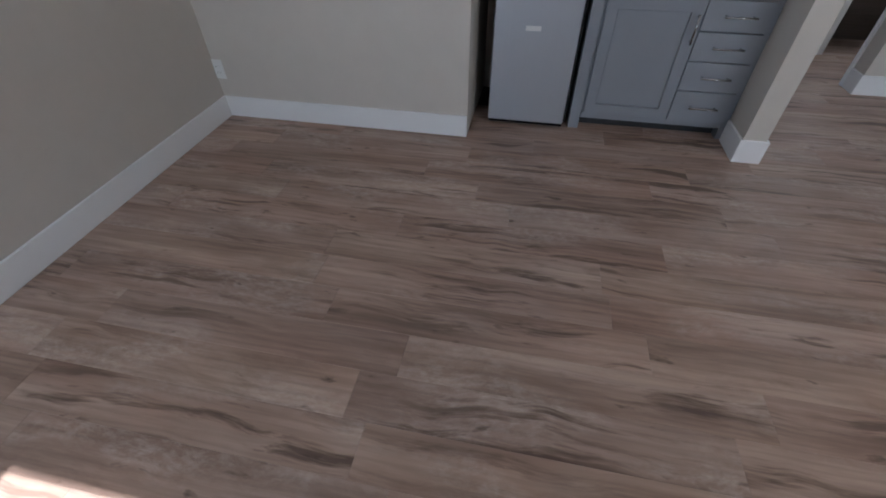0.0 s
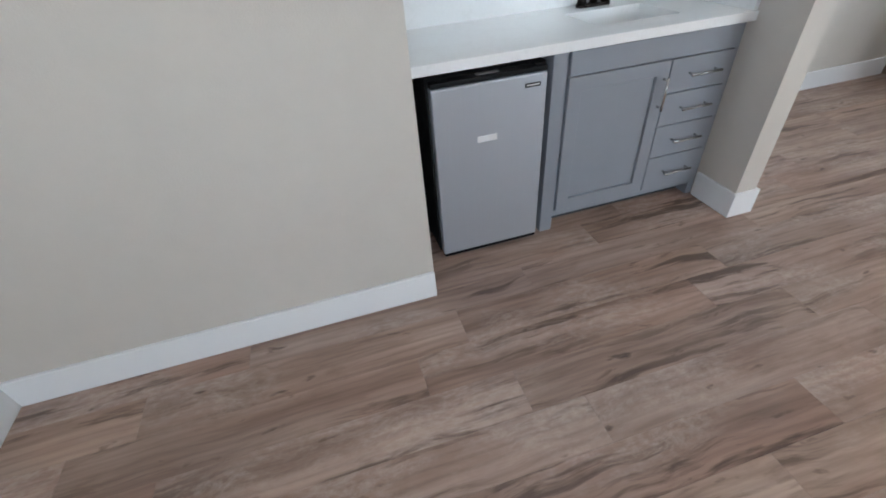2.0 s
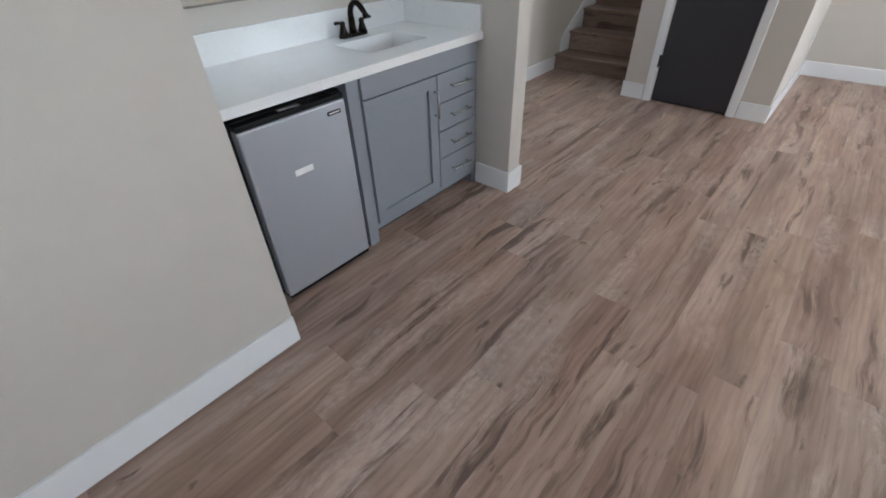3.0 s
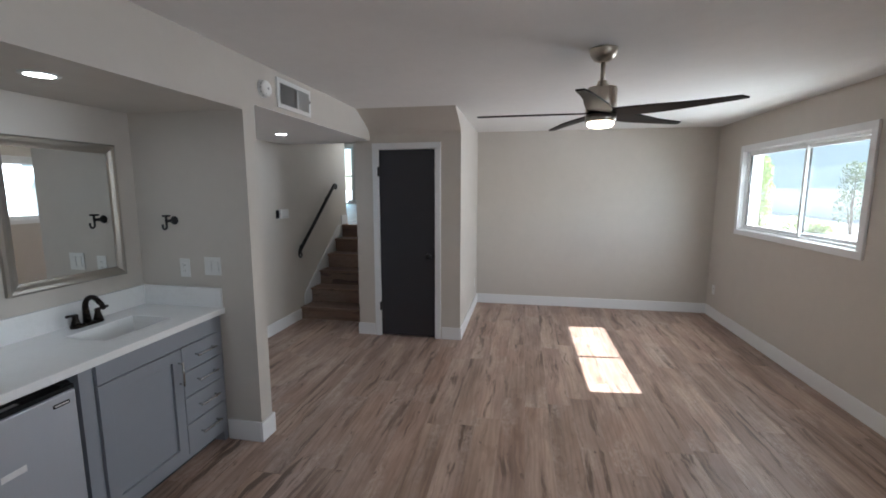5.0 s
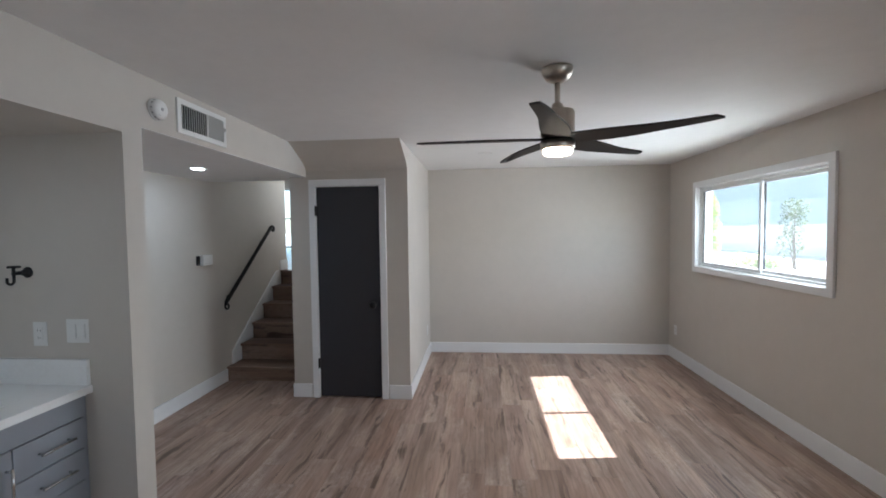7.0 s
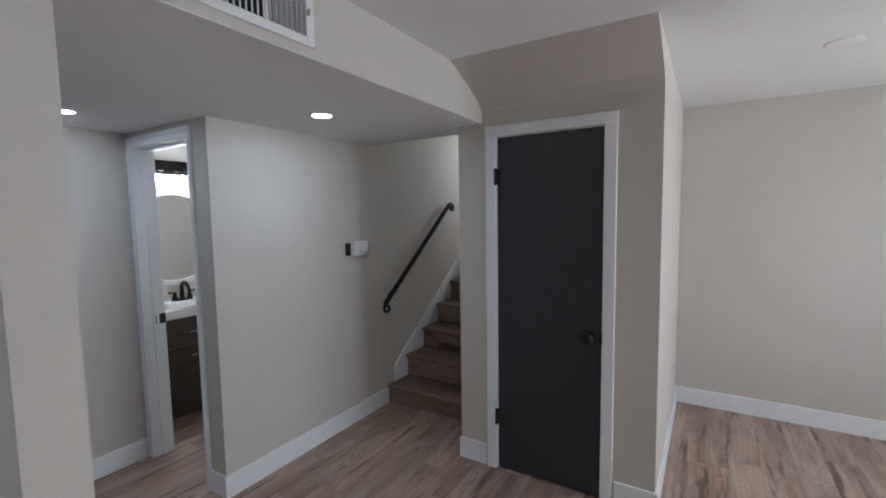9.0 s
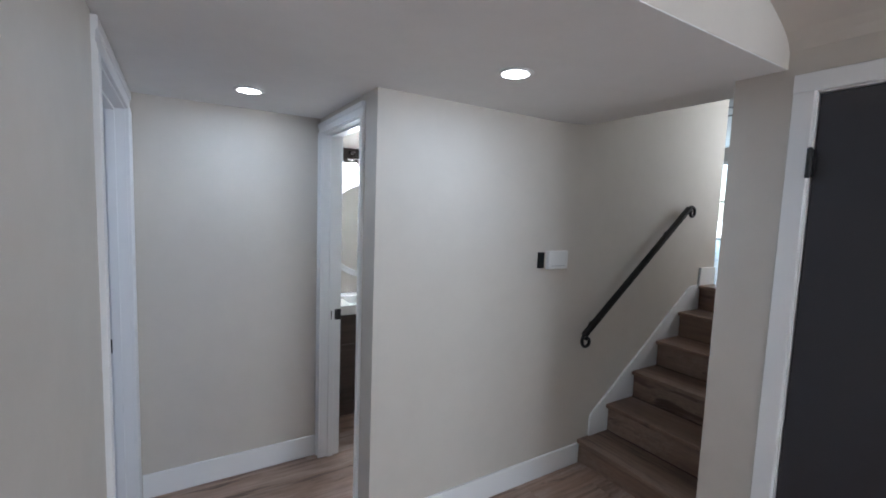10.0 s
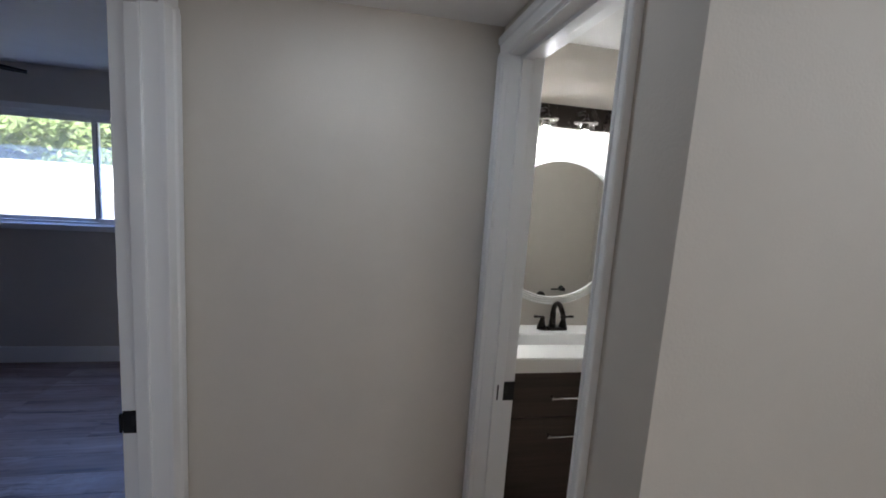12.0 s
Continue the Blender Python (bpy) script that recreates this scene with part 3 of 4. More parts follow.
def slider_window(name, opening, y_in, depth, side, split, label, trim=0.06, w=0.02, s=0.028, glazing=PANE):
    """A white vinyl sliding window in an opening of a wall along x, with picture-frame trim. side: +1 if the room lies towards +y."""
    u0, u1, z0, z1 = opening
    th = empty(name, label=label, category="window", kind="structure")
    t = 0.02 * side
    part("trim_head", box((u0 - trim, y_in, z1), (u1 + trim, y_in + t, z1 + trim), 0.003), TRIM, th)
    part("trim_sill", box((u0 - trim, y_in, z0 - trim), (u1 + trim, y_in + t, z0), 0.003), TRIM, th)
    part("trim_leg", box((u0 - trim, y_in, z0), (u0, y_in + t, z1), 0.003), TRIM, th)
    part("trim_leg", box((u1, y_in, z0), (u1 + trim, y_in + t, z1), 0.003), TRIM, th)
    e = 0.006
    # reveal lining
    part("reveal", boxes(((u0, y_in, z0), (u0 + e, y_in - side * depth, z1)), ((u1 - e, y_in, z0), (u1, y_in - side * depth, z1)),
                         ((u0 + e, y_in, z0), (u1 - e, y_in - side * depth, z0 + e)), ((u0 + e, y_in, z1 - e), (u1 - e, y_in - side * depth, z1))), TRIM, th)
    ya, yb = y_in - side * 0.028, y_in - side * 0.11
    part("window_frame", boxes(((u0 + e, ya, z0 + e), (u0 + e + w, yb, z1 - e)), ((u1 - e - w, ya, z0 + e), (u1 - e, yb, z1 - e)),
                               ((u0 + e + w, ya, z0 + e), (u1 - e - w, yb, z0 + e + w)), ((u0 + e + w, ya, z1 - e - w), (u1 - e - w, yb, z1 - e)), bevel=0.002), VINYL, th)
    edges = [u0 + e + w] + list(split) + [u1 - e - w]
    for k, (a, b) in enumerate(zip(edges, edges[1:])):
        off = 0.012 if k % 2 else 0.036
        y0, y1 = y_in - side * (0.028 + off), y_in - side * (0.028 + off + 0.022)
        a0, b0 = a - (0.018 if k else 0), b + (0.018 if k < len(edges) - 2 else 0)
        zz0, zz1 = z0 + e + w, z1 - e - w
        sash = part("sash", boxes(((a0, y0, zz0), (a0 + s, y1, zz1)), ((b0 - s, y0, zz0), (b0, y1, zz1)),
                                  ((a0 + s, y0, zz0), (b0 - s, y1, zz0 + s)), ((a0 + s, y0, zz1 - s), (b0 - s, y1, zz1)), bevel=0.002), VINYL, th)
        ym = (y0 + y1) / 2
        part("gasket", boxes(((a0 + s, ym - 0.008, zz0 + s), (a0 + s + 0.006, ym + 0.008, zz1 - s)), ((b0 - s - 0.006, ym - 0.008, zz0 + s), (b0 - s, ym + 0.008, zz1 - s))), GASKET, sash)
        pane = part("pane", box((a0 + s, ym - 0.002, zz0 + s), (b0 - s, ym + 0.002, zz1 - s)), glazing, sash)
        pane.visible_shadow = False
    return th


slider_window("window_1", WIN, YS, 0.15, 1, [3.80], "white sliding window with flat white trim")
slider_window("window_2", WIN2, YS, 0.15, 1, [-0.6], "white sliding window with flat white trim by the west corner")
# unseen window, added only to pass fill light onto the stair wall
slider_window("window_5_added", (6.2, 7.8, 1.93, 3.07), CN, 0.1, 1, [7.0], "unseen white sliding window added to light the stair wall", 0.05)
slider_window("window_3", BWIN, BY, 0.15, -1, [0.335], "white two-light bedroom sliding window", 0.045, 0.018, 0.028, PANE_HAZY)
gd = empty("window_4", label="white framed sliding glass door of the upper room", category="glass door", kind="structure")
part("door_frame", boxes(((14.17, 7.16, UP), (14.26, 7.24, 3.12)), ((14.17, 8.90, UP), (14.26, 8.98, 3.12)), ((14.17, 7.24, 3.04), (14.26, 8.90, 3.12)), ((14.2, 7.24, UP), (14.26, 8.90, UP + 0.05)), ((14.2, 8.04, UP + 0.05), (14.25, 8.12, 3.04)), ((14.21, 7.24, 2.06), (14.24, 8.04, 2.11)), bevel=0.003), VINYL, gd)
for a, b in ((7.24, 8.04), (8.12, 8.90)):
    p = part("pane", box((14.223, a, UP + 0.05), (14.228, b, 3.04)), PANE, gd)
    p.visible_shadow = False


# ---------- stairs ----------
stairs = empty("stairs", label="six grey-brown wood steps up to the upper room", category="stairs", kind="structure")
RISE, RUN, X0, Z1 = 0.187, 0.259, 4.255, 0.155
for k in range(6):
    z, x = Z1 + RISE * k, X0 + RUN * k
    low = 0.0 if k == 0 else z - RISE
    end = x + RUN + 0.02 if k < 5 else x + 0.23
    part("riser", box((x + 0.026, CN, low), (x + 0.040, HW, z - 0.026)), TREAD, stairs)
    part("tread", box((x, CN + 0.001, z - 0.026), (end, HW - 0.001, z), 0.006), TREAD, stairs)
part("carcass", prism([(X0 + 0.0415, 0.0)] + [q for k in range(6) for q in ((X0 + 0.041 + RUN * k, max(0.002, Z1 + RISE * (k - 1) + 0.002)), (X0 + 0.041 + RUN * k, Z1 + RISE * k - 0.027))] + [(5.70, UP - 0.03), (5.70, 0.0)], "y", CN + 0.002, HW - 0.002), SUBFLOOR, stairs)
# white skirt board against the wall, its top edge following the pitch
part("skirt_board", prism(((4.36, 0.14), (4.36, 0.285), (4.375, 0.305), (5.41, 1.072), (5.44, 1.092), (5.565, 1.096), (5.565, 0.9), (4.62, 0.14)), "y", HW - 0.014, HW + 0.002), TRIM, stairs, "white painted stair skirt board")

floor_up = tagged(part("floor_upper", box((5.70, CN, UP - 0.12), (14.2, 9.6, UP - 0.012)), SUBFLOOR), "pale grey wood floor of the upper room", "floor", kind="structure")

rail = empty("handrail", label="black wrought iron handrail with scrolled ends on the stair wall", category="handrail")
A, B = Vector((4.185, 3.802, 0.872)), Vector((5.235, 3.802, 1.69))
d = (B - A).normalized()
n2 = Vector((-d.z, 0, d.x))
bm = bmesh.new()
L = (B - A).length
vs = []
for s in (0, L):
    for u, v in ((-0.019, -0.013), (0.019, -0.013), (0.019, 0.013), (-0.019, 0.013)):
        vs.append(bm.verts.new(A + d * s + n2 * v + Vector((0, u, 0))))
for f in ((0, 1, 2, 3), (7, 6, 5, 4), (0, 4, 5, 1), (1, 5, 6, 2), (2, 6, 7, 3), (3, 7, 4, 0)):
    bm.faces.new([vs[i] for i in f])
bmesh.ops.bevel(bm, geom=list(bm.edges), offset=0.003, segments=2, affect="EDGES")
part("rail_bar", bm, BLACK, rail)


def scroll(start, direction, turn, r0, n=26, sweep=400):
    """A flat spiral curling off the end of the bar."""
    pts, p, a, r = [], Vector(start), math.atan2(direction.z, direction.x), r0
    for i in range(n):
        pts.append(tuple(p))
        step = radians(sweep / n)
        p = p + Vector((math.cos(a), 0, math.sin(a))) * r * step
        a += turn * step
        r *= 0.955
    return pts


part("scroll_end", tube(scroll(A + d * 0.01, -d, 1, 0.050), 0.0105, 10), BLACK, rail, "", True)
part("scroll_end", tube(scroll(B - d * 0.01, d, -1, 0.052), 0.0105, 10), BLACK, rail, "", True)
for s in (0.17, L - 0.22):
    p = A + d * s
    br = part("bracket", tube([p - n2 * 0.006, p - n2 * 0.03 + Vector((0, 0.01, -0.01)), p + Vector((0, 0.045, -0.06)), p + Vector((0, 0.072, -0.065))], 0.006, 8), BLACK, rail, "", True)
    part("bracket_plate", lathe(((0.024, 0), (0.024, 0.004), (0.018, 0.007), (0, 0.007)), Matrix.Translation((p.x, HW, p.z - 0.065)) @ pose(0, 0, 0, 90, 0, 0), 20), BLACK, br)


# ---------- wall fittings ----------
SEAM = plain("grey_seam", (0.42, 0.42, 0.41), 0.6)


def plate_thing(name, m, w, h, holes, label, category):
    """A white wall plate in its own plane: x across, z up, facing -y."""
    th = empty(name, m, label=label, category=category)
    part("plate", box((-w / 2, -0.006, -h / 2), (w / 2, 0, h / 2), 0.003), PLASTIC, th)
    for kind, cx in holes:
        if kind == "rocker":
            rk = part("rocker", box((cx - 0.017, -0.010, -0.034), (cx + 0.017, -0.005, 0.034), 0.002), PLASTIC, th)
            part("seam", boxes(((cx - 0.0185, -0.0066, -0.036), (cx - 0.017, -0.006, 0.036)), ((cx + 0.017, -0.0066, -0.036), (cx + 0.0185, -0.006, 0.036))), SEAM, rk)
        else:
            rc = part("receptacle", box((cx - 0.017, -0.0085, -0.034), (cx + 0.017, -0.005, 0.034), 0.002), PLASTIC, th)
            for z in (-0.018, 0.018):
                part("slot", boxes(((cx - 0.008, -0.009, z - 0.005), (cx - 0.006, -0.0086, z + 0.005)), ((cx + 0.006, -0.009, z - 0.004), (cx + 0.008, -0.0086, z + 0.004))), SLOT, rc)
    for z in (-h / 2 + 0.012, h / 2 - 0.012):
        part("screw", lathe(((0.003, 0), (0.003, 0.001), (0, 0.0014)), pose(0, -0.006, z, 90, 0, 0), 10), PLASTIC, th)
    return th


plate_thing("wall_outlet", pose(-1.357, YN, 0.303), 0.075, 0.118, [("outlet", 0)], "white duplex outlet low on the greige wall", "outlet")
plate_thing("wall_outlet", pose(5.29, YS, 0.36, 0, 0, 180), 0.072, 0.115, [("outlet", 0)], "white duplex outlet under the window wall corner", "outlet")
plate_thing("wall_outlet", pose(5.18, CY, 0.36), 0.072, 0.115, [("outlet", 0)], "white outlet on the closet side wall", "outlet")
plate_thing("wall_outlet", pose(NX1, 3.225, 1.132, 0, 0, -90), 0.072, 0.118, [("outlet", 0)], "white outlet above the bar counter", "outlet")
plate_thing("light_switch", pose(NX1, 3.027, 1.148, 0, 0, -90), 0.115, 0.115, [("rocker", -0.024), ("rocker", 0.024)], "white double rocker switch on the niche side wall", "switch")

tb = empty("door_chime_box", pose(3.957, HW, 1.343), label="white rectangular chime box on the hall wall", category="chime box")
part("cover", box((-0.078, -0.032, -0.053), (0.078, 0, 0.053), 0.006), PLASTIC, tb)
part("grille_line", box((-0.055, -0.0335, -0.036), (0.055, -0.032, -0.032)), plain("grey_line", (0.45, 0.45, 0.45), 0.5), tb)
th = empty("thermostat", pose(3.836, HW, 1.343), label="slim black wall controller beside the white box", category="thermostat")
part("body", box((-0.020, -0.018, -0.046), (0.020, 0, 0.046), 0.004), FRIDGE_BLACK, th)
part("screen", box((-0.014, -0.0192, -0.01), (0.014, -0.018, 0.034)), plain("dark_screen", (0.02, 0.022, 0.025), 0.08), th)

GREYSLOT = plain("grey_slot", (0.3, 0.3, 0.3), 0.6)
sd = empty("smoke_detector", pose(1.956, YN, 2.250, 90, 0, 0), label="round white smoke detector on the header", category="smoke detector")
part("base", lathe(((0.055, 0), (0.055, 0.009), (0.0, 0.009))), PLASTIC, sd, "", True)
part("dome", lathe(((0.050, 0.009), (0.051, 0.026), (0.044, 0.036), (0.025, 0.040), (0.0, 0.040))), PLASTIC, sd, "", True)
for a in range(0, 360, 30):
    part("vent_slot", box((-0.003, 0.0490, 0.014), (0.003, 0.0515, 0.024)), GREYSLOT, sd).matrix_basis = pose(0, 0, 0, 0, 0, a)
for u in (-0.016, 0.016):
    part("sensor_hole", lathe(((0.0055, 0.0385), (0.0055, 0.0398), (0, 0.04)), pose(u, -0.03, -0.0025), 12), SLOT, sd)
part("test_button", lathe(((0.008, 0.039), (0.008, 0.042), (0, 0.0425)), seg=16), plain("grey_button", (0.4, 0.4, 0.4), 0.4), sd)

vent = empty("air_vent", label="white steel air register with vertical blades on the header", category="air vent")
vx0, vx1, vz0, vz1 = 2.107, 2.560, 2.168, 2.362
part("frame", boxes(((vx0, YN - 0.012, vz0), (vx0 + 0.032, YN, vz1)), ((vx1 - 0.032, YN - 0.012, vz0), (vx1, YN, vz1)), ((vx0 + 0.032, YN - 0.012, vz0), (vx1 - 0.032, YN, vz0 + 0.03)), ((vx0 + 0.032, YN - 0.012, vz1 - 0.03), (vx1 - 0.032, YN, vz1)), bevel=0.002), PLASTIC, vent)
part("backing", box((vx0 + 0.032, YN - 0.0015, vz0 + 0.03), (vx1 - 0.032, YN - 0.0005, vz1 - 0.03)), SLOT, vent)
NB = 20
for i in range(NB):
    x = vx0 + 0.040 + (vx1 - vx0 - 0.080) * i / (NB - 1)
    turn = -48 if i < 12 else 8
    part("blade", box((-0.001, -0.0085, vz0 + 0.03), (0.001, 0.0085, vz1 - 0.03)), PLASTIC, vent).matrix_basis = pose(x, YN - 0.0105, 0, 0, 0, turn)
part("divider", box((vx0 + 0.262, YN - 0.011, vz0 + 0.03), (vx0 + 0.270, YN - 0.002, vz1 - 0.03)), PLASTIC, vent)
part("lever", box((vx1 - 0.03, YN - 0.028, 2.265), (vx1 - 0.026, YN - 0.01, 2.285), 0.001), PLASTIC, vent)


def recessed(m, label):
    t = empty("recessed_light", m, label=label, category="ceiling light")
    part("trim_ring", lathe(((0.052, 0.0), (0.068, -0.001), (0.070, -0.004), (0.068, -0.006), (0.054, -0.008), (0.050, -0.006)), cap=False), PLASTIC, t, "", True)
    part("lens", lathe(((0.052, -0.002), (0.050, -0.0065), (0.0, -0.0075)), cap=False), LED, t, "glowing white lens")
    return t


recessed(pose(0.888, 3.065, 2.09), "round lit recessed light in the niche ceiling")
recessed(pose(3.155, 3.355, HH), "round lit recessed light in the hall ceiling")
recessed(pose(2.355, 4.305, HH), "round lit recessed light by the hall doors")


cp = empty("cover_plate", pose(4.37, 1.04, H), label="round white blank cover plate on the ceiling", category="cover plate")
part("disc", lathe(((0.076, 0.0), (0.076, -0.002), (0.070, -0.004), (0.0, -0.0045))), CEIL, cp, "", True)
part("screw", lathe(((0.0035, -0.004), (0.0035, -0.0055), (0.0, -0.006)), pose(0.035, 0, 0), 10), PLASTIC, cp)


# ---------- ceiling fans ----------
def ceiling_fan(m, label, turn, lit=True, r=0.70, metal=NICKEL, up=0.0, blade_mat=BLADE):
    """Downrod fan hung from its canopy at the origin: five tapered blades, a drum motor and a lamp below."""
    t = empty("ceiling_fan", m, label=label, category="ceiling fan")
    part("canopy", lathe(((0.0, 0.0), (0.076, 0.0), (0.076, -0.012), (0.070, -0.034), (0.052, -0.058), (0.022, -0.070), (0.016, -0.072))), metal, t, "", True)
    part("downrod", lathe(((0.013, -0.068), (0.013, -0.180 + up)), seg=16), metal, t, "", True)
    part("coupling", lathe(((0.016, -0.168), (0.024, -0.172), (0.034, -0.198), (0.046, -0.210), (0.0, -0.211))), metal, t, "", True).location.z = up
    part("motor_drum", lathe(((0.046, -0.204), (0.076, -0.208), (0.083, -0.218), (0.083, -0.336), (0.080, -0.340), (0.0, -0.340))), metal, t, "brushed nickel motor housing", True).location.z = up
    part("lower_ring", lathe(((0.079, -0.355), (0.084, -0.358), (0.084, -0.393), (0.081, -0.396), (0.0, -0.396))), metal, t, "", True).location.z = up
    part("blade_plate", lathe(((0.072, -0.338), (0.074, -0.356), (0.0, -0.356))), FRIDGE_BLACK, t).location.z = up
    part("lamp_lens", lathe(((0.072, -0.396), (0.073, -0.410), (0.066, -0.421), (0.04, -0.427), (0.0, -0.428))), FAN_LED if lit else PLASTIC, t, "glowing warm lens" if lit else "", True).location.z = up
    for k in range(5):
        bm = bmesh.new()
        rows = []
        for i in range(13):
            f = i / 12
            s = 0.07 + (r - 0.07) * f
            w = 0.060 + 0.012 * math.sin(math.pi * min(1, f * 1.6)) - 0.036 * f ** 1.6
            lead = 0.020 * math.sin(math.pi * f)
            tip = 0.022 if i == 12 else 0
            tilt = -math.tan(radians(9 - 3 * f))
            zc = -0.347 - 0.006 * f
            rows.append([(s - tip * 0.0, w + lead - tip * 0.3, zc), (s - tip, -w + lead, zc)])
            rows[-1] = [(x, y, z + y * tilt) for x, y, z in rows[-1]]
        top, bot = [], []
        for rr in rows:
            top.append([bm.verts.new((x, y, z + 0.004)) for x, y, z in rr])
            bot.append([bm.verts.new((x, y, z - 0.004)) for x, y, z in rr])
        for i in range(12):
            bm.faces.new((top[i][0], top[i][1], top[i + 1][1], top[i + 1][0]))
            bm.faces.new((bot[i][0], bot[i + 1][0], bot[i + 1][1], bot[i][1]))
            bm.faces.new((top[i][0], top[i + 1][0], bot[i + 1][0], bot[i][0]))
            bm.faces.new((top[i][1], bot[i][1], bot[i + 1][1], top[i + 1][1]))
        bm.faces.new((top[0][0], bot[0][0], bot[0][1], top[0][1]))
        bm.faces.new((top[12][0], top[12][1], bot[12][1], bot[12][0]))
        bmesh.ops.recalc_face_normals(bm, faces=bm.faces)
        bl = part("blade", bm, blade_mat, t, "dark walnut fan blade")
        bl.matrix_basis = pose(0, 0, up, 0, 0, turn + 72 * k)
    return t


ceiling_fan(pose(2.05, 0.705, H), "brushed nickel ceiling fan with five dark blades, lamp lit", 20)
ceiling_fan(pose(0.29, 5.5, BH2), "dark ceiling fan hanging in the shaded bedroom", 59, False, 0.70, BLACK, 0.10, BLADE_MATT)
ceiling_fan(pose(8.98, 4.99, UC), "ceiling fan with a pale lamp in the upper room", 20, True)


# ---------- bar niche ----------
YF = 3.0      # cabinet face
CT0, CT1 = 0.848, 0.888

tagged(part("cabinet_end_panel", box((0.832, YF - 0.012, 0.0), (0.893, NY, CT0), 0.002), CABINET), "slate grey full-height filler panel beside the fridge", "cabinet panel")
cab = empty("sink_cabinet", label="slate grey shaker sink cabinet with a drawer bank", category="cabinet")
part("body", boxes(((0.894, YF + 0.004, 0.1), (1.739, NY, 0.12)), ((0.894, YF + 0.004, 0.12), (0.912, NY, CT0)), ((1.700, YF + 0.004, 0.12), (1.739, NY, CT0)), ((0.912, YF + 0.034, 0.12), (1.700, YF + 0.05, CT0))), CABINET, cab)
part("toe_kick", box((0.894, YF + 0.07, 0.0), (1.70, YF + 0.085, 0.1)), TOE, cab, "dark recessed toe kick")
part("bottom_rail", box((0.896, YF + 0.003, 0.066), (1.700, YF + 0.020, 0.0995), 0.002), CABINET, cab)
part("side_foot", box((1.702, YF + 0.003, 0.0), (1.739, NY, 0.1)), CABINET, cab)
part("false_front", box((0.908, YF - 0.016, 0.748), (1.708, YF + 0.003, 0.842), 0.002), CABINET, cab)


def ring(x0, x1, u0, u1, hx0, hx1, hu0, hu1, t0, t1, axis):
    """A flat rectangular ring in one piece: outer bounds, hole bounds, thickness t0 to t1 along an axis."""
    bm = bmesh.new()

    def at(x, u, t):
        return (x, t, u) if axis == "y" else (x, u, t)
    lv = []
    for t in (t0, t1):
        lv.append([bm.verts.new(at(x, u, t)) for x, u in ((x0, u0), (x1, u0), (x1, u1), (x0, u1))])
        lv.append([bm.verts.new(at(x, u, t)) for x, u in ((hx0, hu0), (hx1, hu0), (hx1, hu1), (hx0, hu1))])
    o0, i0, o1, i1 = lv
    for k in range(4):
        n = (k + 1) % 4
        bm.faces.new((o0[k], o0[n], i0[n], i0[k]))
        bm.faces.new((o1[k], i1[k], i1[n], o1[n]))
        bm.faces.new((o0[k], o1[k], o1[n], o0[n]))
        bm.faces.new((i0[k], i0[n], i1[n], i1[k]))
    bmesh.ops.recalc_face_normals(bm, faces=bm.faces)
    return bm


def bar_handle(parent, p0, p1, y, mat=CHROME, r=0.0055, stand=0.03):
    """A bow handle: a bar on two posts."""
    a, b = Vector(p0), Vector(p1)
    dd = (b - a).normalized()
    out = Vector((0, -stand, 0))
    h = part("handle", merge(tube([a - dd * 0.012 + out, b + dd * 0.012 + out], r, 12), tube([a, a + out], r * 0.9, 10), tube([b, b + out], r * 0.9, 10)), mat, parent, "satin metal bar handle", True)
    return h


bm = ring(0.908, 1.386, 0.105, 0.742, 0.968, 1.326, 0.165, 0.682, YF - 0.016, YF + 0.003, "y")
bmesh.ops.bevel(bm, geom=list(bm.edges), offset=0.0015, segments=1, affect="EDGES")
dr = part("door", bm, CABINET, cab, "slate grey shaker door")
part("door_panel", box((0.966, YF - 0.002, 0.163), (1.328, YF + 0.002, 0.684)), CABINET, dr)
bar_handle(dr, (1.362, YF - 0.016, 0.548), (1.362, YF - 0.016, 0.668), YF)
for z0, z1 in ((0.598, 0.742), (0.446, 0.592), (0.286, 0.440), (0.105, 0.280)):
    drw = part("drawer_front", box((1.392, YF - 0.016, z0), (1.706, YF + 0.003, z1), 0.002), CABINET, cab)
    bar_handle(drw, (1.492, YF - 0.016, (z0 + z1) / 2 + 0.003), (1.622, YF - 0.016, (z0 + z1) / 2 + 0.003), YF)

# counter with an undermount sink
SX0, SX1, SY0, SY1 = 1.09, 1.48, 3.11, 3.38
ct = empty("countertop", label="white quartz counter with low backsplash", category="countertop")
bm = ring(NX0 + 0.002, NX1 - 0.002, 2.962, NY - 0.002, SX0, SX1, SY0, SY1, CT0 + 0.002, CT1, "z")
bmesh.ops.bevel(bm, geom=list(bm.edges), offset=0.002, segments=2, affect="EDGES")
part("slab", bm, QUARTZ, ct)
part("backsplash", box((NX0 + 0.002, NY - 0.022, CT1), (NX1 - 0.002, NY - 0.002, 1.012), 0.002), QUARTZ, ct)
part("side_splash", box((NX1 - 0.022, 2.972, CT1), (NX1 - 0.002, NY - 0.022, 1.012), 0.002), QUARTZ, ct)
bm = bmesh.new()
o = [(SX0, SY0), (SX1, SY0), (SX1, SY1), (SX0, SY1)]
i_ = [(SX0 + 0.03, SY0 + 0.03), (SX1 - 0.03, SY0 + 0.03), (SX1 - 0.03, SY1 - 0.03), (SX0 + 0.03, SY1 - 0.03)]
levels = [[bm.verts.new((x, y, z)) for x, y in ring] for ring, z in ((o, CT0 + 0.004), (o, CT0 - 0.055), (i_, CT0 - 0.075))]
for a, b in zip(levels, levels[1:]):
    for k in range(4):
        bm.faces.new((a[k], b[k], b[(k + 1) % 4], a[(k + 1) % 4]))
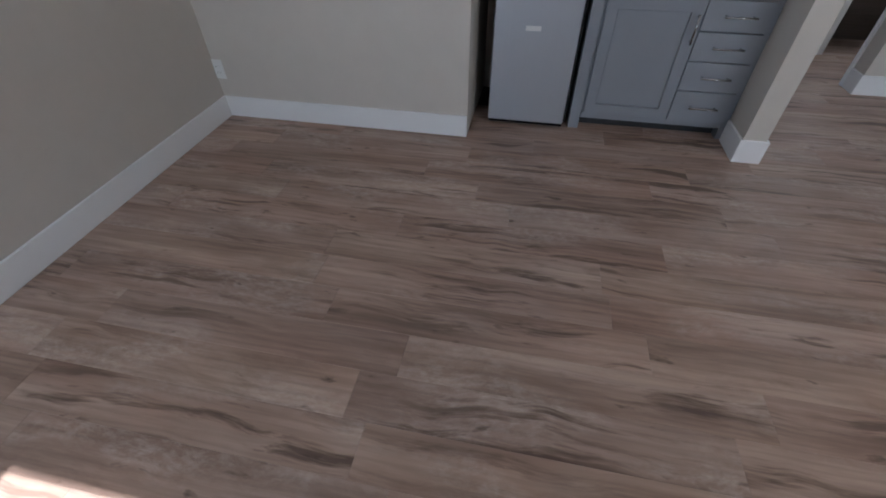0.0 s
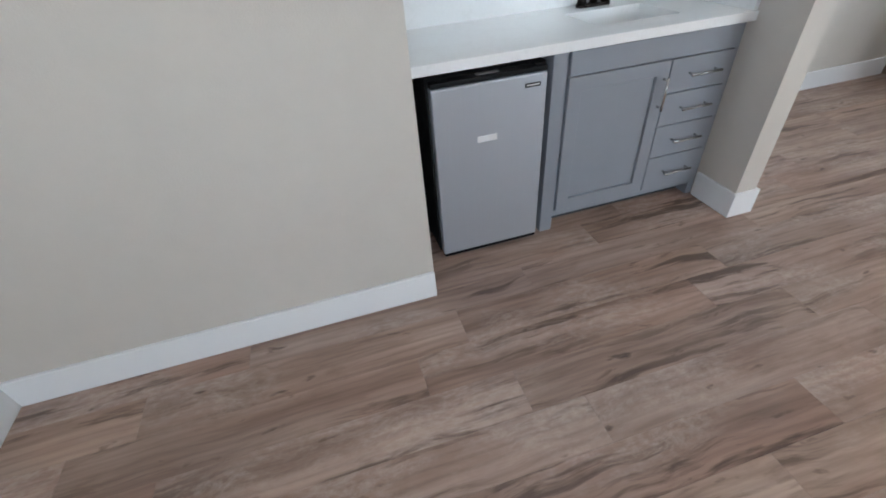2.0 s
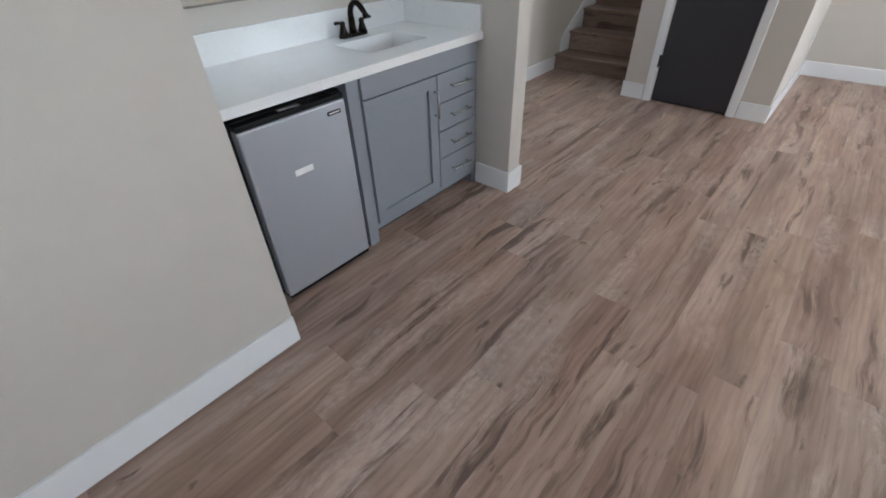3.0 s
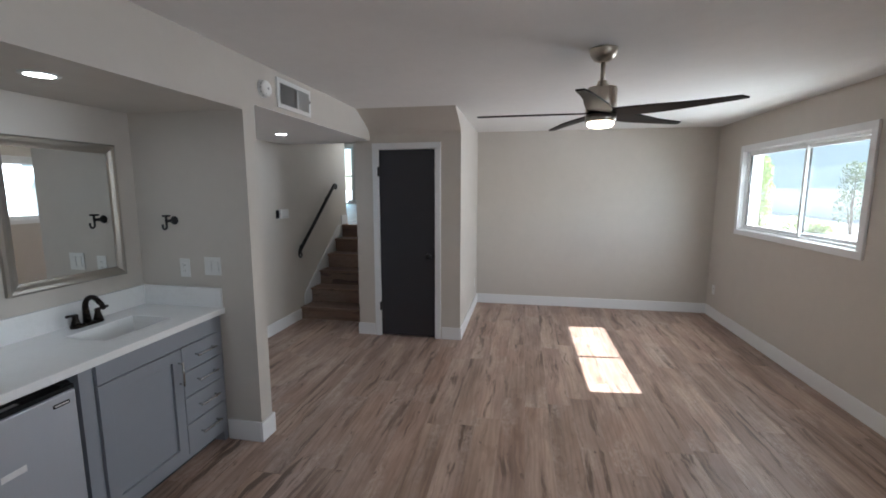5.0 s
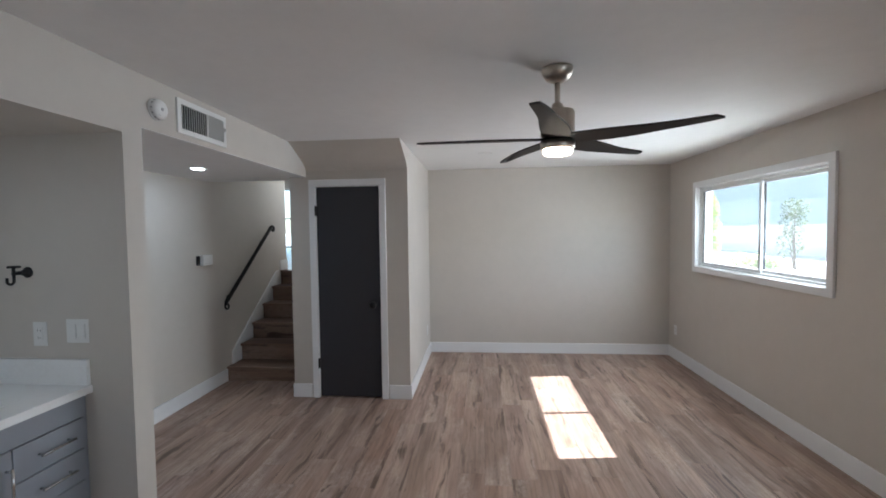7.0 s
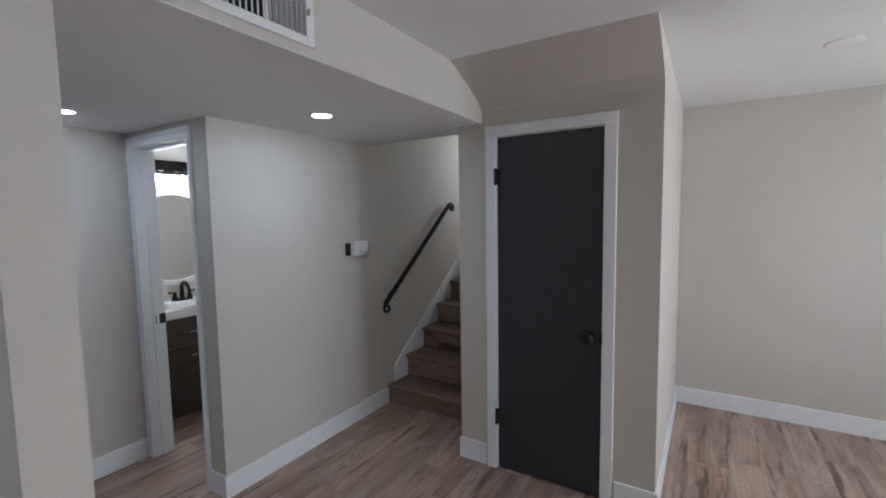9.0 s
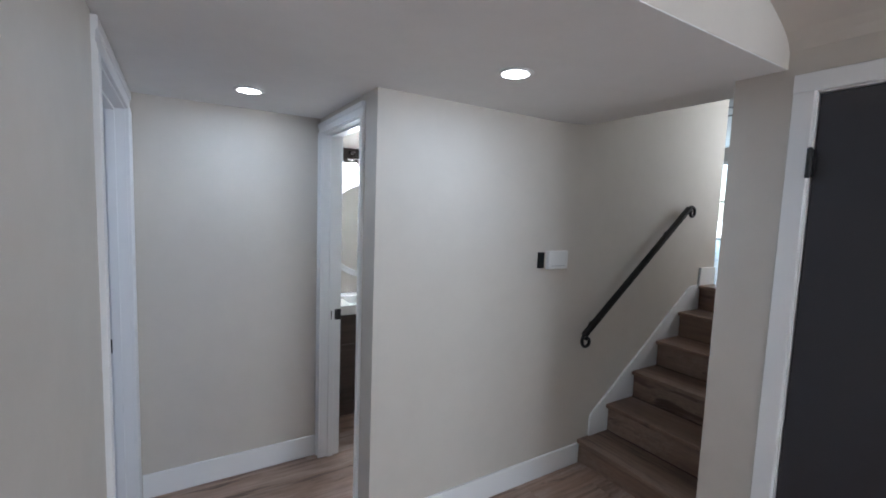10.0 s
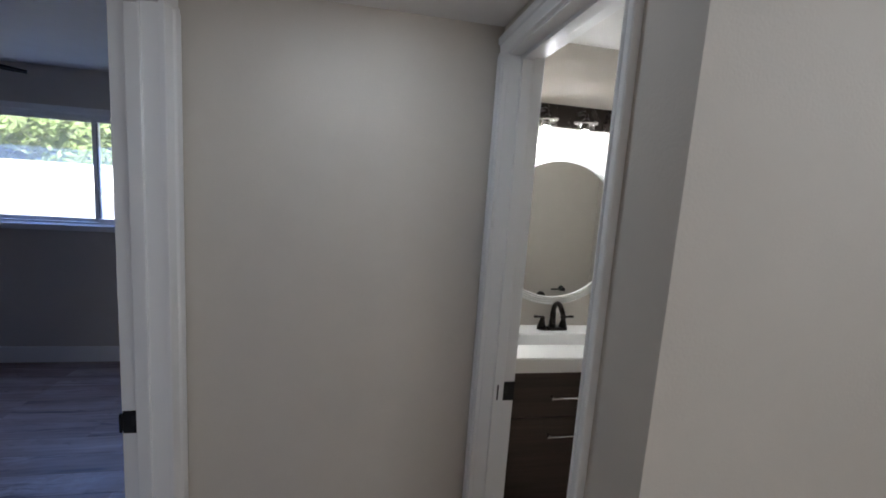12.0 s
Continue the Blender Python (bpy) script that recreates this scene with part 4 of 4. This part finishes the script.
bm.faces.new(levels[2])
bmesh.ops.recalc_face_normals(bm, faces=bm.faces)
for f in bm.faces:
    f.normal_flip()
sink = tagged(part("sink_basin", bm, PORCELAIN), "white rectangular undermount sink basin", "sink")
part("drain", lathe(((0.022, 0.0), (0.022, 0.003), (0.014, 0.004), (0, 0.002)), pose(1.285, 3.25, CT0 - 0.075), 20), CHROME, sink)


def faucet(name, m, label, mat):
    """A centreset faucet: base bar, high arc spout and two lever handles; the spout faces -y."""
    t = empty(name, m, label=label, category="faucet")
    ring = []
    for cx, a0 in ((0.062, -90), (-0.062, 90)):
        ring += [(cx + 0.026 * math.cos(radians(a0 + 18 * i)), 0.026 * math.sin(radians(a0 + 18 * i))) for i in range(11)]
    part("base_plate", prism(ring, "z", 0.0, 0.014), mat, t, "", True)
    sp = [(0, 0, 0.012), (0, 0.002, 0.06), (0, 0.004, 0.095)] + [(0, 0.004 - 0.052 + 0.052 * math.cos(radians(a)), 0.098 + 0.058 * math.sin(radians(a))) for a in range(15, 150, 15)] + [(0, -0.112, 0.112)]
    part("spout", tube(sp, 0.013, 14, [0.021, 0.017, 0.0155] + [0.014] * 9 + [0.0125]), mat, t, "", True)
    part("spout_tip", lathe(((0.0125, 0), (0.0145, 0.004), (0.0145, 0.016), (0.010, 0.018)), pose(0, -0.108, 0.098, 35, 0, 0), 16), mat, t)
    for s in (-1, 1):
        st = part("handle_stem", lathe(((0.024, 0.012), (0.020, 0.03), (0.013, 0.055), (0.015, 0.068), (0.010, 0.075), (0.0, 0.076)), pose(s * 0.062, 0, 0), 18), mat, t, "", True)
        part("lever", tube([(s * 0.060, 0, 0.070), (s * 0.080, -0.004, 0.072), (s * 0.115, -0.012, 0.076)], 0.007, 10, [0.008, 0.006, 0.008]), mat, st, "", True)
    return t


faucet("bar_faucet", pose(1.285, 3.465, CT1), "oil-rubbed bronze two-handle faucet on the bar counter", BRONZE)

# fridge
fr = empty("mini_fridge", label="silver compact fridge with a black top under the counter", category="fridge")
FX0, FX1, FYF = 0.326, 0.794, 2.957
part("body", box((FX0 - 0.006, FYF + 0.052, 0.02), (FX1 + 0.018, 3.48, 0.822), 0.006), FRIDGE_BLACK, fr, "black fridge cabinet")
fd = part("door", box((FX0, FYF, 0.028), (FX1, FYF + 0.05, 0.798), 0.009, 3), FRIDGE, fr, "silver fridge door")
part("bottom_trim", box((FX0 + 0.004, FYF + 0.002, 0.014), (FX1 - 0.004, FYF + 0.048, 0.0275), 0.003), FRIDGE_BLACK, fd)
part("top_cap", box((FX0, FYF + 0.004, 0.799), (FX1, FYF + 0.05, 0.820), 0.005), FRIDGE_BLACK, fd, "black grip strip")
part("hinge_cover", box((FX1 - 0.05, FYF + 0.012, 0.8205), (FX1 - 0.008, FYF + 0.09, 0.829), 0.003), FRIDGE_BLACK, fr)
part("grip_plate", box((0.51, FYF + 0.016, 0.8202), (0.60, FYF + 0.04, 0.8225), 0.001), plain("grey_grip", (0.25, 0.25, 0.25), 0.4), fd)
part("badge", box((0.700, FYF - 0.0025, 0.748), (0.765, FYF + 0.0005, 0.764), 0.001), FRIDGE_BLACK, fd, "small dark badge plate")
part("badge_bar", box((0.706, FYF - 0.0032, 0.754), (0.759, FYF - 0.0025, 0.759)), LABEL, fd)
part("sticker", box((0.502, FYF - 0.001, 0.562), (0.586, FYF + 0.0005, 0.588)), LABEL, fd, "blank white paper sticker")
for x in (FX0 + 0.05, FX1 - 0.05):
    part("foot", lathe(((0.016, 0.0), (0.018, 0.006), (0.012, 0.01), (0.012, 0.022)), pose(x, FYF + 0.09, 0), 14), FRIDGE_BLACK, fr)
    part("foot", lathe(((0.016, 0.0), (0.018, 0.006), (0.012, 0.01), (0.012, 0.022)), pose(x, 3.43, 0), 14), FRIDGE_BLACK, fr)


def framed_mirror(name, x0, x1, z0, z1, label):
    """A mirror in a mitred, sloping frame on the niche's back wall."""
    t = empty(name, label=label, category="mirror", group="mirrors over the bar counter")
    y, w = NY, 0.055
    prof = [(0.0, -0.001), (0.0, -0.022), (0.010, -0.030), (0.026, -0.026), (0.044, -0.016), (w, -0.013), (w, -0.001)]
    corners = [(x0, z0, 1, 1), (x1, z0, -1, 1), (x1, z1, -1, -1), (x0, z1, 1, -1)]
    names = ("frame_bottom", "frame_side", "frame_top", "frame_side")
    for k in range(4):
        bm = bmesh.new()
        a, b = corners[k], corners[(k + 1) % 4]
        ra = [bm.verts.new((a[0] + a[2] * u, y + v, a[1] + a[3] * u)) for u, v in prof]
        rb = [bm.verts.new((b[0] + b[2] * u, y + v, b[1] + b[3] * u)) for u, v in prof]
        for i in range(len(prof) - 1):
            bm.faces.new((ra[i], ra[i + 1], rb[i + 1], rb[i]))
        bm.faces.new(ra)
        bm.faces.new(rb)
        bmesh.ops.recalc_face_normals(bm, faces=bm.faces)
        part(names[k], bm, FRAME, t)
    part("mirror_glass", box((x0 + w - 0.004, y - 0.010, z0 + w - 0.004), (x1 - w + 0.004, y - 0.004, z1 - w + 0.004)), MIRROR, t, "clear mirror glass")
    return t


framed_mirror("wall_mirror", 0.980, 1.612, 1.108, 1.885, "mirror in a champagne silver sloping frame above the sink")
framed_mirror("wall_mirror", 0.248, 0.880, 1.108, 1.885, "mirror in a champagne silver sloping frame above the fridge")

hk = empty("robe_hook", pose(NX1, 3.275, 1.432, 0, 0, -90), label="black double robe hook on the niche wall", category="hook")
part("back_plate", lathe(((0.026, 0.0), (0.027, 0.006), (0.022, 0.012), (0.014, 0.018), (0.012, 0.03), (0.0, 0.03)), pose(0, 0, 0, 90, 0, 0), 24), BLACK, hk, "", True)
part("arm", tube([(0, -0.02, 0), (0, -0.07, 0)], 0.009, 12), BLACK, hk, "", True)
part("upper_hook", merge(tube([(0, -0.066, -0.005), (0, -0.066, 0.03)], 0.007, 10), tube([(0, -0.035, 0.03), (0, -0.092, 0.032)], 0.006, 10)), BLACK, hk, "", True)
part("lower_hook", tube([(0, -0.066, 0.0), (0, -0.066, -0.03)] + [(0, -0.081 + 0.015 * math.cos(radians(a)), -0.034 + 0.016 * math.sin(radians(a))) for a in range(-20, -190, -24)] + [(0, -0.096, -0.018)], 0.006, 10), BLACK, hk, "", True)


# ---------- bathroom ----------
vn = empty("bathroom_vanity", label="dark walnut vanity with two drawers and a white top", category="vanity")
VX0, VX1, VY, VT = 3.07, 3.83, 5.08, 0.885
part("body", boxes(((VX0, VY + 0.02, 0.15), (VX0 + 0.02, VBY - 0.01, VT - 0.072)), ((VX1 - 0.02, VY + 0.02, 0.15), (VX1, VBY - 0.01, VT - 0.072)), ((VX0 + 0.02, VY + 0.03, 0.15), (VX1 - 0.02, VBY - 0.01, 0.17)), ((VX0 + 0.02, VY + 0.025, 0.17), (VX1 - 0.02, VY + 0.04, VT - 0.072))), VANITY, vn)
for z0, z1, hz in ((0.592, VT - 0.078, 0.694), (0.225, 0.585, 0.505)):
    f = part("drawer_front", box((VX0 + 0.003, VY, z0), (VX1 - 0.003, VY + 0.02, z1), 0.002), VANITY, vn)
    bar_handle(f, (3.29, VY, hz), (3.61, VY, hz), VY, CHROME, 0.006)
part("plinth", box((VX0 + 0.02, VY + 0.08, 0.0), (VX1 - 0.02, VBY - 0.02, 0.15)), VANITY, vn)
bm = ring(VX0 - 0.01, VX1 + 0.01, VY - 0.02, VBY - 0.002, VX0 + 0.09, VX1 - 0.09, VY + 0.045, VBY - 0.15, VT - 0.07, VT, "z")
bmesh.ops.bevel(bm, geom=list(bm.edges), offset=0.005, segments=2, affect="EDGES")
part("basin_top", bm, PORCELAIN, vn, "glossy white integrated basin top")
part("basin_floor", box((VX0 + 0.08, VY + 0.04, VT - 0.075), (VX1 - 0.08, VBY - 0.14, VT - 0.062), 0.004), PORCELAIN, vn)
faucet("bathroom_faucet", pose(3.45, VBY - 0.075, VT), "oil-rubbed bronze two-handle faucet on the white basin", BRONZE)

rm = empty("round_mirror", pose(3.455, VBY, 1.425, 90, 0, 0), label="round bathroom mirror with a ridged pale frame", category="mirror")
part("mirror_glass", lathe(((0.0, 0.010), (0.374, 0.010), (0.374, 0.002)), seg=64), MIRROR, rm, "round mirror glass")
for r in (0.376, 0.388, 0.400, 0.412):
    part("frame_ring", lathe([(r + 0.0058 * math.cos(radians(a)), 0.012 + 0.011 * math.sin(radians(a))) for a in range(0, 361, 45)], seg=64, cap=False), PLASTIC, rm, "", True)

vl = empty("vanity_light", label="dark bar light with clear glass shades, lit", category="wall light")
part("back_plate", box((2.975, VBY - 0.025, 1.968), (3.82, VBY, 2.085), 0.004), BRONZE, vl)
LY = VBY - 0.11
for x in (3.07, 3.285, 3.50, 3.715):
    arm = part("arm", tube([(x, VBY - 0.02, 2.045), (x, VBY - 0.08, 2.045), (x, LY, 2.03), (x, LY, 2.0)], 0.009, 10), BRONZE, vl, "", True)
    part("socket", lathe(((0.020, 0.0), (0.020, 0.045), (0.012, 0.055), (0.0, 0.055)), pose(x, LY, 1.955), 16), BRONZE, arm, "", True)
    # collar made wider than the real one, to shade the wall above
    part("collar", lathe(((0.058, 0.0), (0.060, 0.004), (0.057, 0.008), (0.02, 0.011)), pose(x, LY, 1.985), 20), BRONZE, arm)
    part("shade", lathe(((0.052, 0.0), (0.050, 0.10), (0.044, 0.135), (0.04, 0.135), (0.047, 0.10), (0.049, 0.0)), pose(x, LY, 1.855), 24, False), CLEAR, vl, "clear glass shade", True).visible_shadow = False
    part("bulb", lathe(((0.0, 0.0), (0.018, 0.008), (0.026, 0.03), (0.018, 0.055), (0.011, 0.075)), pose(x, LY, 1.88), 18), BULB, vl, "glowing bulb", True).visible_shadow = False
tr = empty("paper_holder", pose(4.32, HW + 0.1, 0.74, 0, 0, 180), label="black paper holder on the bathroom wall", category="paper holder")
part("back_plate", lathe(((0.026, 0.0), (0.026, 0.008), (0.012, 0.014), (0.012, 0.05), (0.02, 0.055), (0.0, 0.06)), pose(0, 0, 0, 90, 0, 0), 20), BLACK, tr)
part("bar", tube([(0.0, -0.05, 0.0), (0.12, -0.05, 0.0)], 0.008, 10), BLACK, tr)


# ---------- outside ----------
tagged(part("ground", boxes(((-400, -400, 0.72), (400, -1.42, 0.90)), ((-400, 7.37, 0.60), (400, 400, 0.75))), GRAVEL), "pale dry gravel ground in sun", "ground", kind="structure")
eave = empty("roof_eave", label="white roof overhang above the windows", category="roof eave", kind="structure")
part("soffit", box((-3.0, -2.05, 2.245), (6.6, -1.42, 2.30)), WHITE_STUCCO, eave)
part("fascia", box((-3.0, -2.09, 2.225), (6.6, -2.052, 2.45), 0.004), TRIM, eave)
# unseen slab, added to keep direct sun out of the added upper window
part("added_sun_block", box((5.64, 1.40, 3.10), (9.2, 2.82, 3.16)), WHITE_STUCCO, eave)
tagged(part("porch_column", box((5.86, -1.97, 0.90), (6.12, -1.73, 2.244), 0.01), WHITE_STUCCO), "white stucco porch column in sun", "column", kind="structure")
tagged(part("garden_wall", boxes(((-6, -6.75, 0.90), (40, -6.55, 1.60)), ((-6, -6.78, 1.60), (40, -6.52, 1.65))), STUCCO), "low pale blue-grey stucco garden wall", "garden wall", kind="structure")
nb = empty("neighbour_house", label="pale blue-grey stucco neighbour house in shade", category="house")
part("wall", box((0, -22, 0.85), (70, -13.5, 6.4)), STUCCO, nb)
part("roof", prism(((-12.8, 6.4), (-18, 8.4), (-23, 6.4)), "x", -0.8, 71), ROOF, nb)


def leaf_cloud(centres, count, size, seed):
    """Many small folded leaves round some centres (x, y, z, rx, ry, rz), uneven at the rim."""
    rng = random.Random(seed)
    verts, faces = [], []
    for _ in range(count):
        cx, cy, cz, rx, ry, rz = rng.choice(centres)
        while True:
            u = Vector((rng.uniform(-1, 1), rng.uniform(-1, 1), rng.uniform(-1, 1)))
            if 0.25 < u.length < 1:
                break
        p = Vector((cx + u.x * rx, cy + u.y * ry, cz + u.z * rz))
        rot = Euler((0.6 + rng.uniform(-0.9, 0.9), rng.uniform(-0.9, 0.9), 0)).to_matrix() @ Euler((0, 0, rng.uniform(0, 6.3))).to_matrix()
        s = size * rng.uniform(0.6, 1.4)
        k = len(verts)
        for q in ((-1, 0, 0), (0, -0.42, 0.12), (1, 0, 0), (0, 0.42, 0.12)):
            verts.append(p + rot @ (Vector(q) * s))
        faces += [(k, k + 1, k + 2), (k, k + 2, k + 3)]
    bm = bmesh.new()
    me = bpy.data.meshes.new("tmp")
    me.from_pydata(verts, [], faces)
    bm.from_mesh(me)
    bpy.data.meshes.remove(me)
    return bm


def shrub(name, x, y, z, centres, count, size, seed, label, mat=LEAF):
    t = empty(name, pose(x, y, z), label=label, category="shrub")
    rng = random.Random(seed)
    for k in range(5):
        c = centres[k % len(centres)]
        part("stem", tube([(rng.uniform(-.04, .04), rng.uniform(-.04, .04), -0.02), (c[0] * .5, c[1] * .5, c[2] * .5), (c[0], c[1], c[2])], 0.012, 6, [0.014, 0.010, 0.004]), BARK, t)
    part("foliage", leaf_cloud(centres, count, size, seed), mat, t)
    return t


shrub("tall_shrub", 7.45, -2.74, 0.90, [(0, 0, 0.3, .2, .16, .3), (0.05, 0, 0.7, .22, .2, .3), (0, .05, 1.02, .18, .18, .26)], 2300, 0.03, 3, "tall sunlit green shrub outside the window", LEAF_SUN)
shrub("tall_shrub", -0.1, -3.3, 0.90, [(0, 0, 0.3, .26, .2, .3), (0.05, 0, 0.62, .26, .2, .3), (-.05, .05, 0.88, .2, .18, .24)], 2300, 0.035, 4, "leafy green shrub outside the west corner window", LEAF_SUN)
shrub("low_plant", 7.9, -3.75, 0.90, [(0, 0, 0.1, .3, .2, .13), (0.35, 0.1, 0.12, .25, .2, .15), (-.3, 0, 0.07, .2, .18, .09)], 700, 0.035, 5, "low pale green plant on the sunlit ground", LEAF_SUN)
shrub("dark_shrub", 7.35, -4.0, 0.90, [(0.05, 0, 0.75, .24, .18, .25), (0.0, 0, 1.0, .22, .18, .18), (0.1, 0, 0.42, .22, .18, .3)], 800, 0.03, 7, "dark leafy shrub against the neighbour wall", LEAF)
tagged(part("boundary_wall", boxes(((-30, 19.0, 0.75), (20, 19.2, 1.54)), ((-30, 18.97, 1.54), (20, 19.23, 1.61))), WHITE_STUCCO), "pale sunlit boundary wall behind the yard", "wall", kind="structure")


def tree(x, y, z, h, spread, seed, label):
    """A tapered trunk with limbs and an uneven crown of leaf clumps."""
    t = empty("tree", pose(x, y, z), label=label, category="tree")
    rng = random.Random(seed)
    part("trunk", tube([(0, 0, -0.05), (0.05, 0.02, h * .25), (-.03, .05, h * .5), (0.05, 0, h * .75)], 0.1, 10, [0.2, .15, .11, .05]), BARK, t)
    cs = []
    for k in range(30):
        a, f = rng.uniform(0, 6.28), rng.uniform(0.45, 1)
        tip = (math.cos(a) * spread * f, math.sin(a) * spread * f, h * rng.uniform(.12, .9))
        part("limb", tube([(0, 0, h * rng.uniform(.25, .5)), (tip[0] * .5, tip[1] * .5, tip[2] * .85), tip], 0.04, 6, [.06, .04, .015]), BARK, t)
        cs.append((*tip, rng.uniform(.8, 1.4), rng.uniform(.8, 1.4), rng.uniform(.6, 1.0)))
    part("crown", leaf_cloud(cs, 26000, 0.17, seed), LEAF_SUN, t)
    return t


for x, y, h, s, seed, lab in ((-9.5, 22.0, 6.2, 2.9, 11, "broad green tree behind the boundary wall"), (-6.3, 23.5, 5.6, 2.6, 12, "green tree with a loose crown behind the wall"),
                              (-3.4, 22.2, 6.4, 2.7, 13, "green tree by the far roof"), (-0.4, 24.0, 5.6, 2.6, 14, "green tree behind the pale wall"), (-12.5, 24.0, 6.0, 3.0, 15, "wide green tree in the far yard"),
                              (-16.0, 22.5, 6.4, 3.0, 16, "broad green tree at the yard corner"), (2.6, 22.6, 6.0, 2.8, 17, "leafy green tree behind the far wall")):
    tree(x, y, 0.75, h, s, seed, lab)
hedge = empty("hedge", pose(-6.0, 20.6, 0.75), label="loose green hedge behind the boundary wall", category="hedge")
for k in range(18):
    part("stem", tube([(-10.5 + 1.25 * k, 0, -0.02), (-10.45 + 1.25 * k, 0.05, 0.5), (-10.5 + 1.25 * k, -0.05, 1.1)], 0.02, 6, [0.03, 0.02, 0.008]), BARK, hedge)
part("foliage", leaf_cloud([(-10.5 + 1.25 * k, 0, 0.75, 0.9, 0.5, 0.75 + 0.12 * math.sin(k * 2.3)) for k in range(18)], 16000, 0.1, 21), LEAF_SUN, hedge)
far = empty("far_house", label="low far house with a grey roof behind trees", category="house")
part("wall", box((-24, 27, 0.75), (8, 31, 2.9)), WHITE_STUCCO, far)
part("roof", prism(((26.5, 2.9), (29, 4.0), (31.5, 2.9)), "x", -24.6, 8.6), ROOF, far)

# ---------- floors, plank by plank ----------
PW, PL = 0.172, 1.19
known = {0: 0.048, 1: 0.554, 3: 0.06, 4: 0.27, 5: 0.63}
floor = tagged(part("floor", boxes(((XW - 0.15, YS - 0.15, -0.1), (XE, YN, -0.012)), ((NX0, YN, -0.1), (NX1, NY, -0.012)), ((NX1, YN, -0.1), (4.3, HE + 0.12, -0.012))), SUBFLOOR), "grey-brown wood plank floor with dark knots", "floor", kind="structure")
regions = ((XW, XE, YS, YN), (NX0, NX1, YN, 3.2), (NX1, 4.30, YN, HE))
meshes = {}


def plank_mesh(dx, dy, mat=PLANK):
    """One plank, eased at the top edges, shared by all planks of that size."""
    key = (round(dx, 3), round(dy, 3), mat.name)
    if key not in meshes:
        e, g = 0.0009, 0.0002
        vs, fs = [], []
        for z, s in ((-0.0115, g), (-e, g), (0.0, g + e)):
            vs += [(s, s, z), (dx - s, s, z), (dx - s, dy - s, z), (s, dy - s, z)]
        for k in (0, 4):
            fs += [(k + i, k + (i + 1) % 4, k + 4 + (i + 1) % 4, k + 4 + i) for i in range(4)]
        fs.append((8, 9, 10, 11))
        me = bpy.data.meshes.new("plank")
        me.from_pydata(vs, [], fs)
        me.materials.append(mat)
        meshes[key] = me
    return meshes[key]


rng = random.Random(4)
for row in range(-18, 18):
    y0 = 1.765 + PW * row
    off = known.get(row, rng.uniform(0, PL))
    for x0, x1, ya, yb in regions:
        a, b = max(y0, ya), min(y0 + PW, yb)
        if b - a < 0.01:
            continue
        k = math.floor((x0 - off) / PL)
        while off + k * PL < x1:
            p, q = max(x0, off + k * PL), min(x1, off + (k + 1) * PL)
            if q - p > 0.01:
                ob = new("plank", plank_mesh(q - p, b - a))
                ob.location = (p, a, 0)
                ob.parent = floor
            k += 1


def planked(under, x0, x1, y0, y1, z, seed):
    """Planks laid over a stretch of subfloor, each a piece of it."""
    rng2 = random.Random(seed)
    y = y0
    while y < y1 - 0.01:
        x = x0 - rng2.choice((0.15, 0.35, 0.55, 0.75, 0.95, 1.1))
        while x < x1:
            a, b, e = max(x, x0), min(x + PL, x1), min(y + PW, y1)
            if b - a > 0.01:
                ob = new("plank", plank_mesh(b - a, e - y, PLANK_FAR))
                ob.location = (a, y, z)
                ob.parent = under
            x += PL
        y += PW


under = tagged(part("floor_bedroom", box((-2.58, NY + 0.12, -0.1), (NX1, BY, -0.012)), SUBFLOOR), "grey-brown plank floor of the shaded bedroom", "floor", kind="structure")
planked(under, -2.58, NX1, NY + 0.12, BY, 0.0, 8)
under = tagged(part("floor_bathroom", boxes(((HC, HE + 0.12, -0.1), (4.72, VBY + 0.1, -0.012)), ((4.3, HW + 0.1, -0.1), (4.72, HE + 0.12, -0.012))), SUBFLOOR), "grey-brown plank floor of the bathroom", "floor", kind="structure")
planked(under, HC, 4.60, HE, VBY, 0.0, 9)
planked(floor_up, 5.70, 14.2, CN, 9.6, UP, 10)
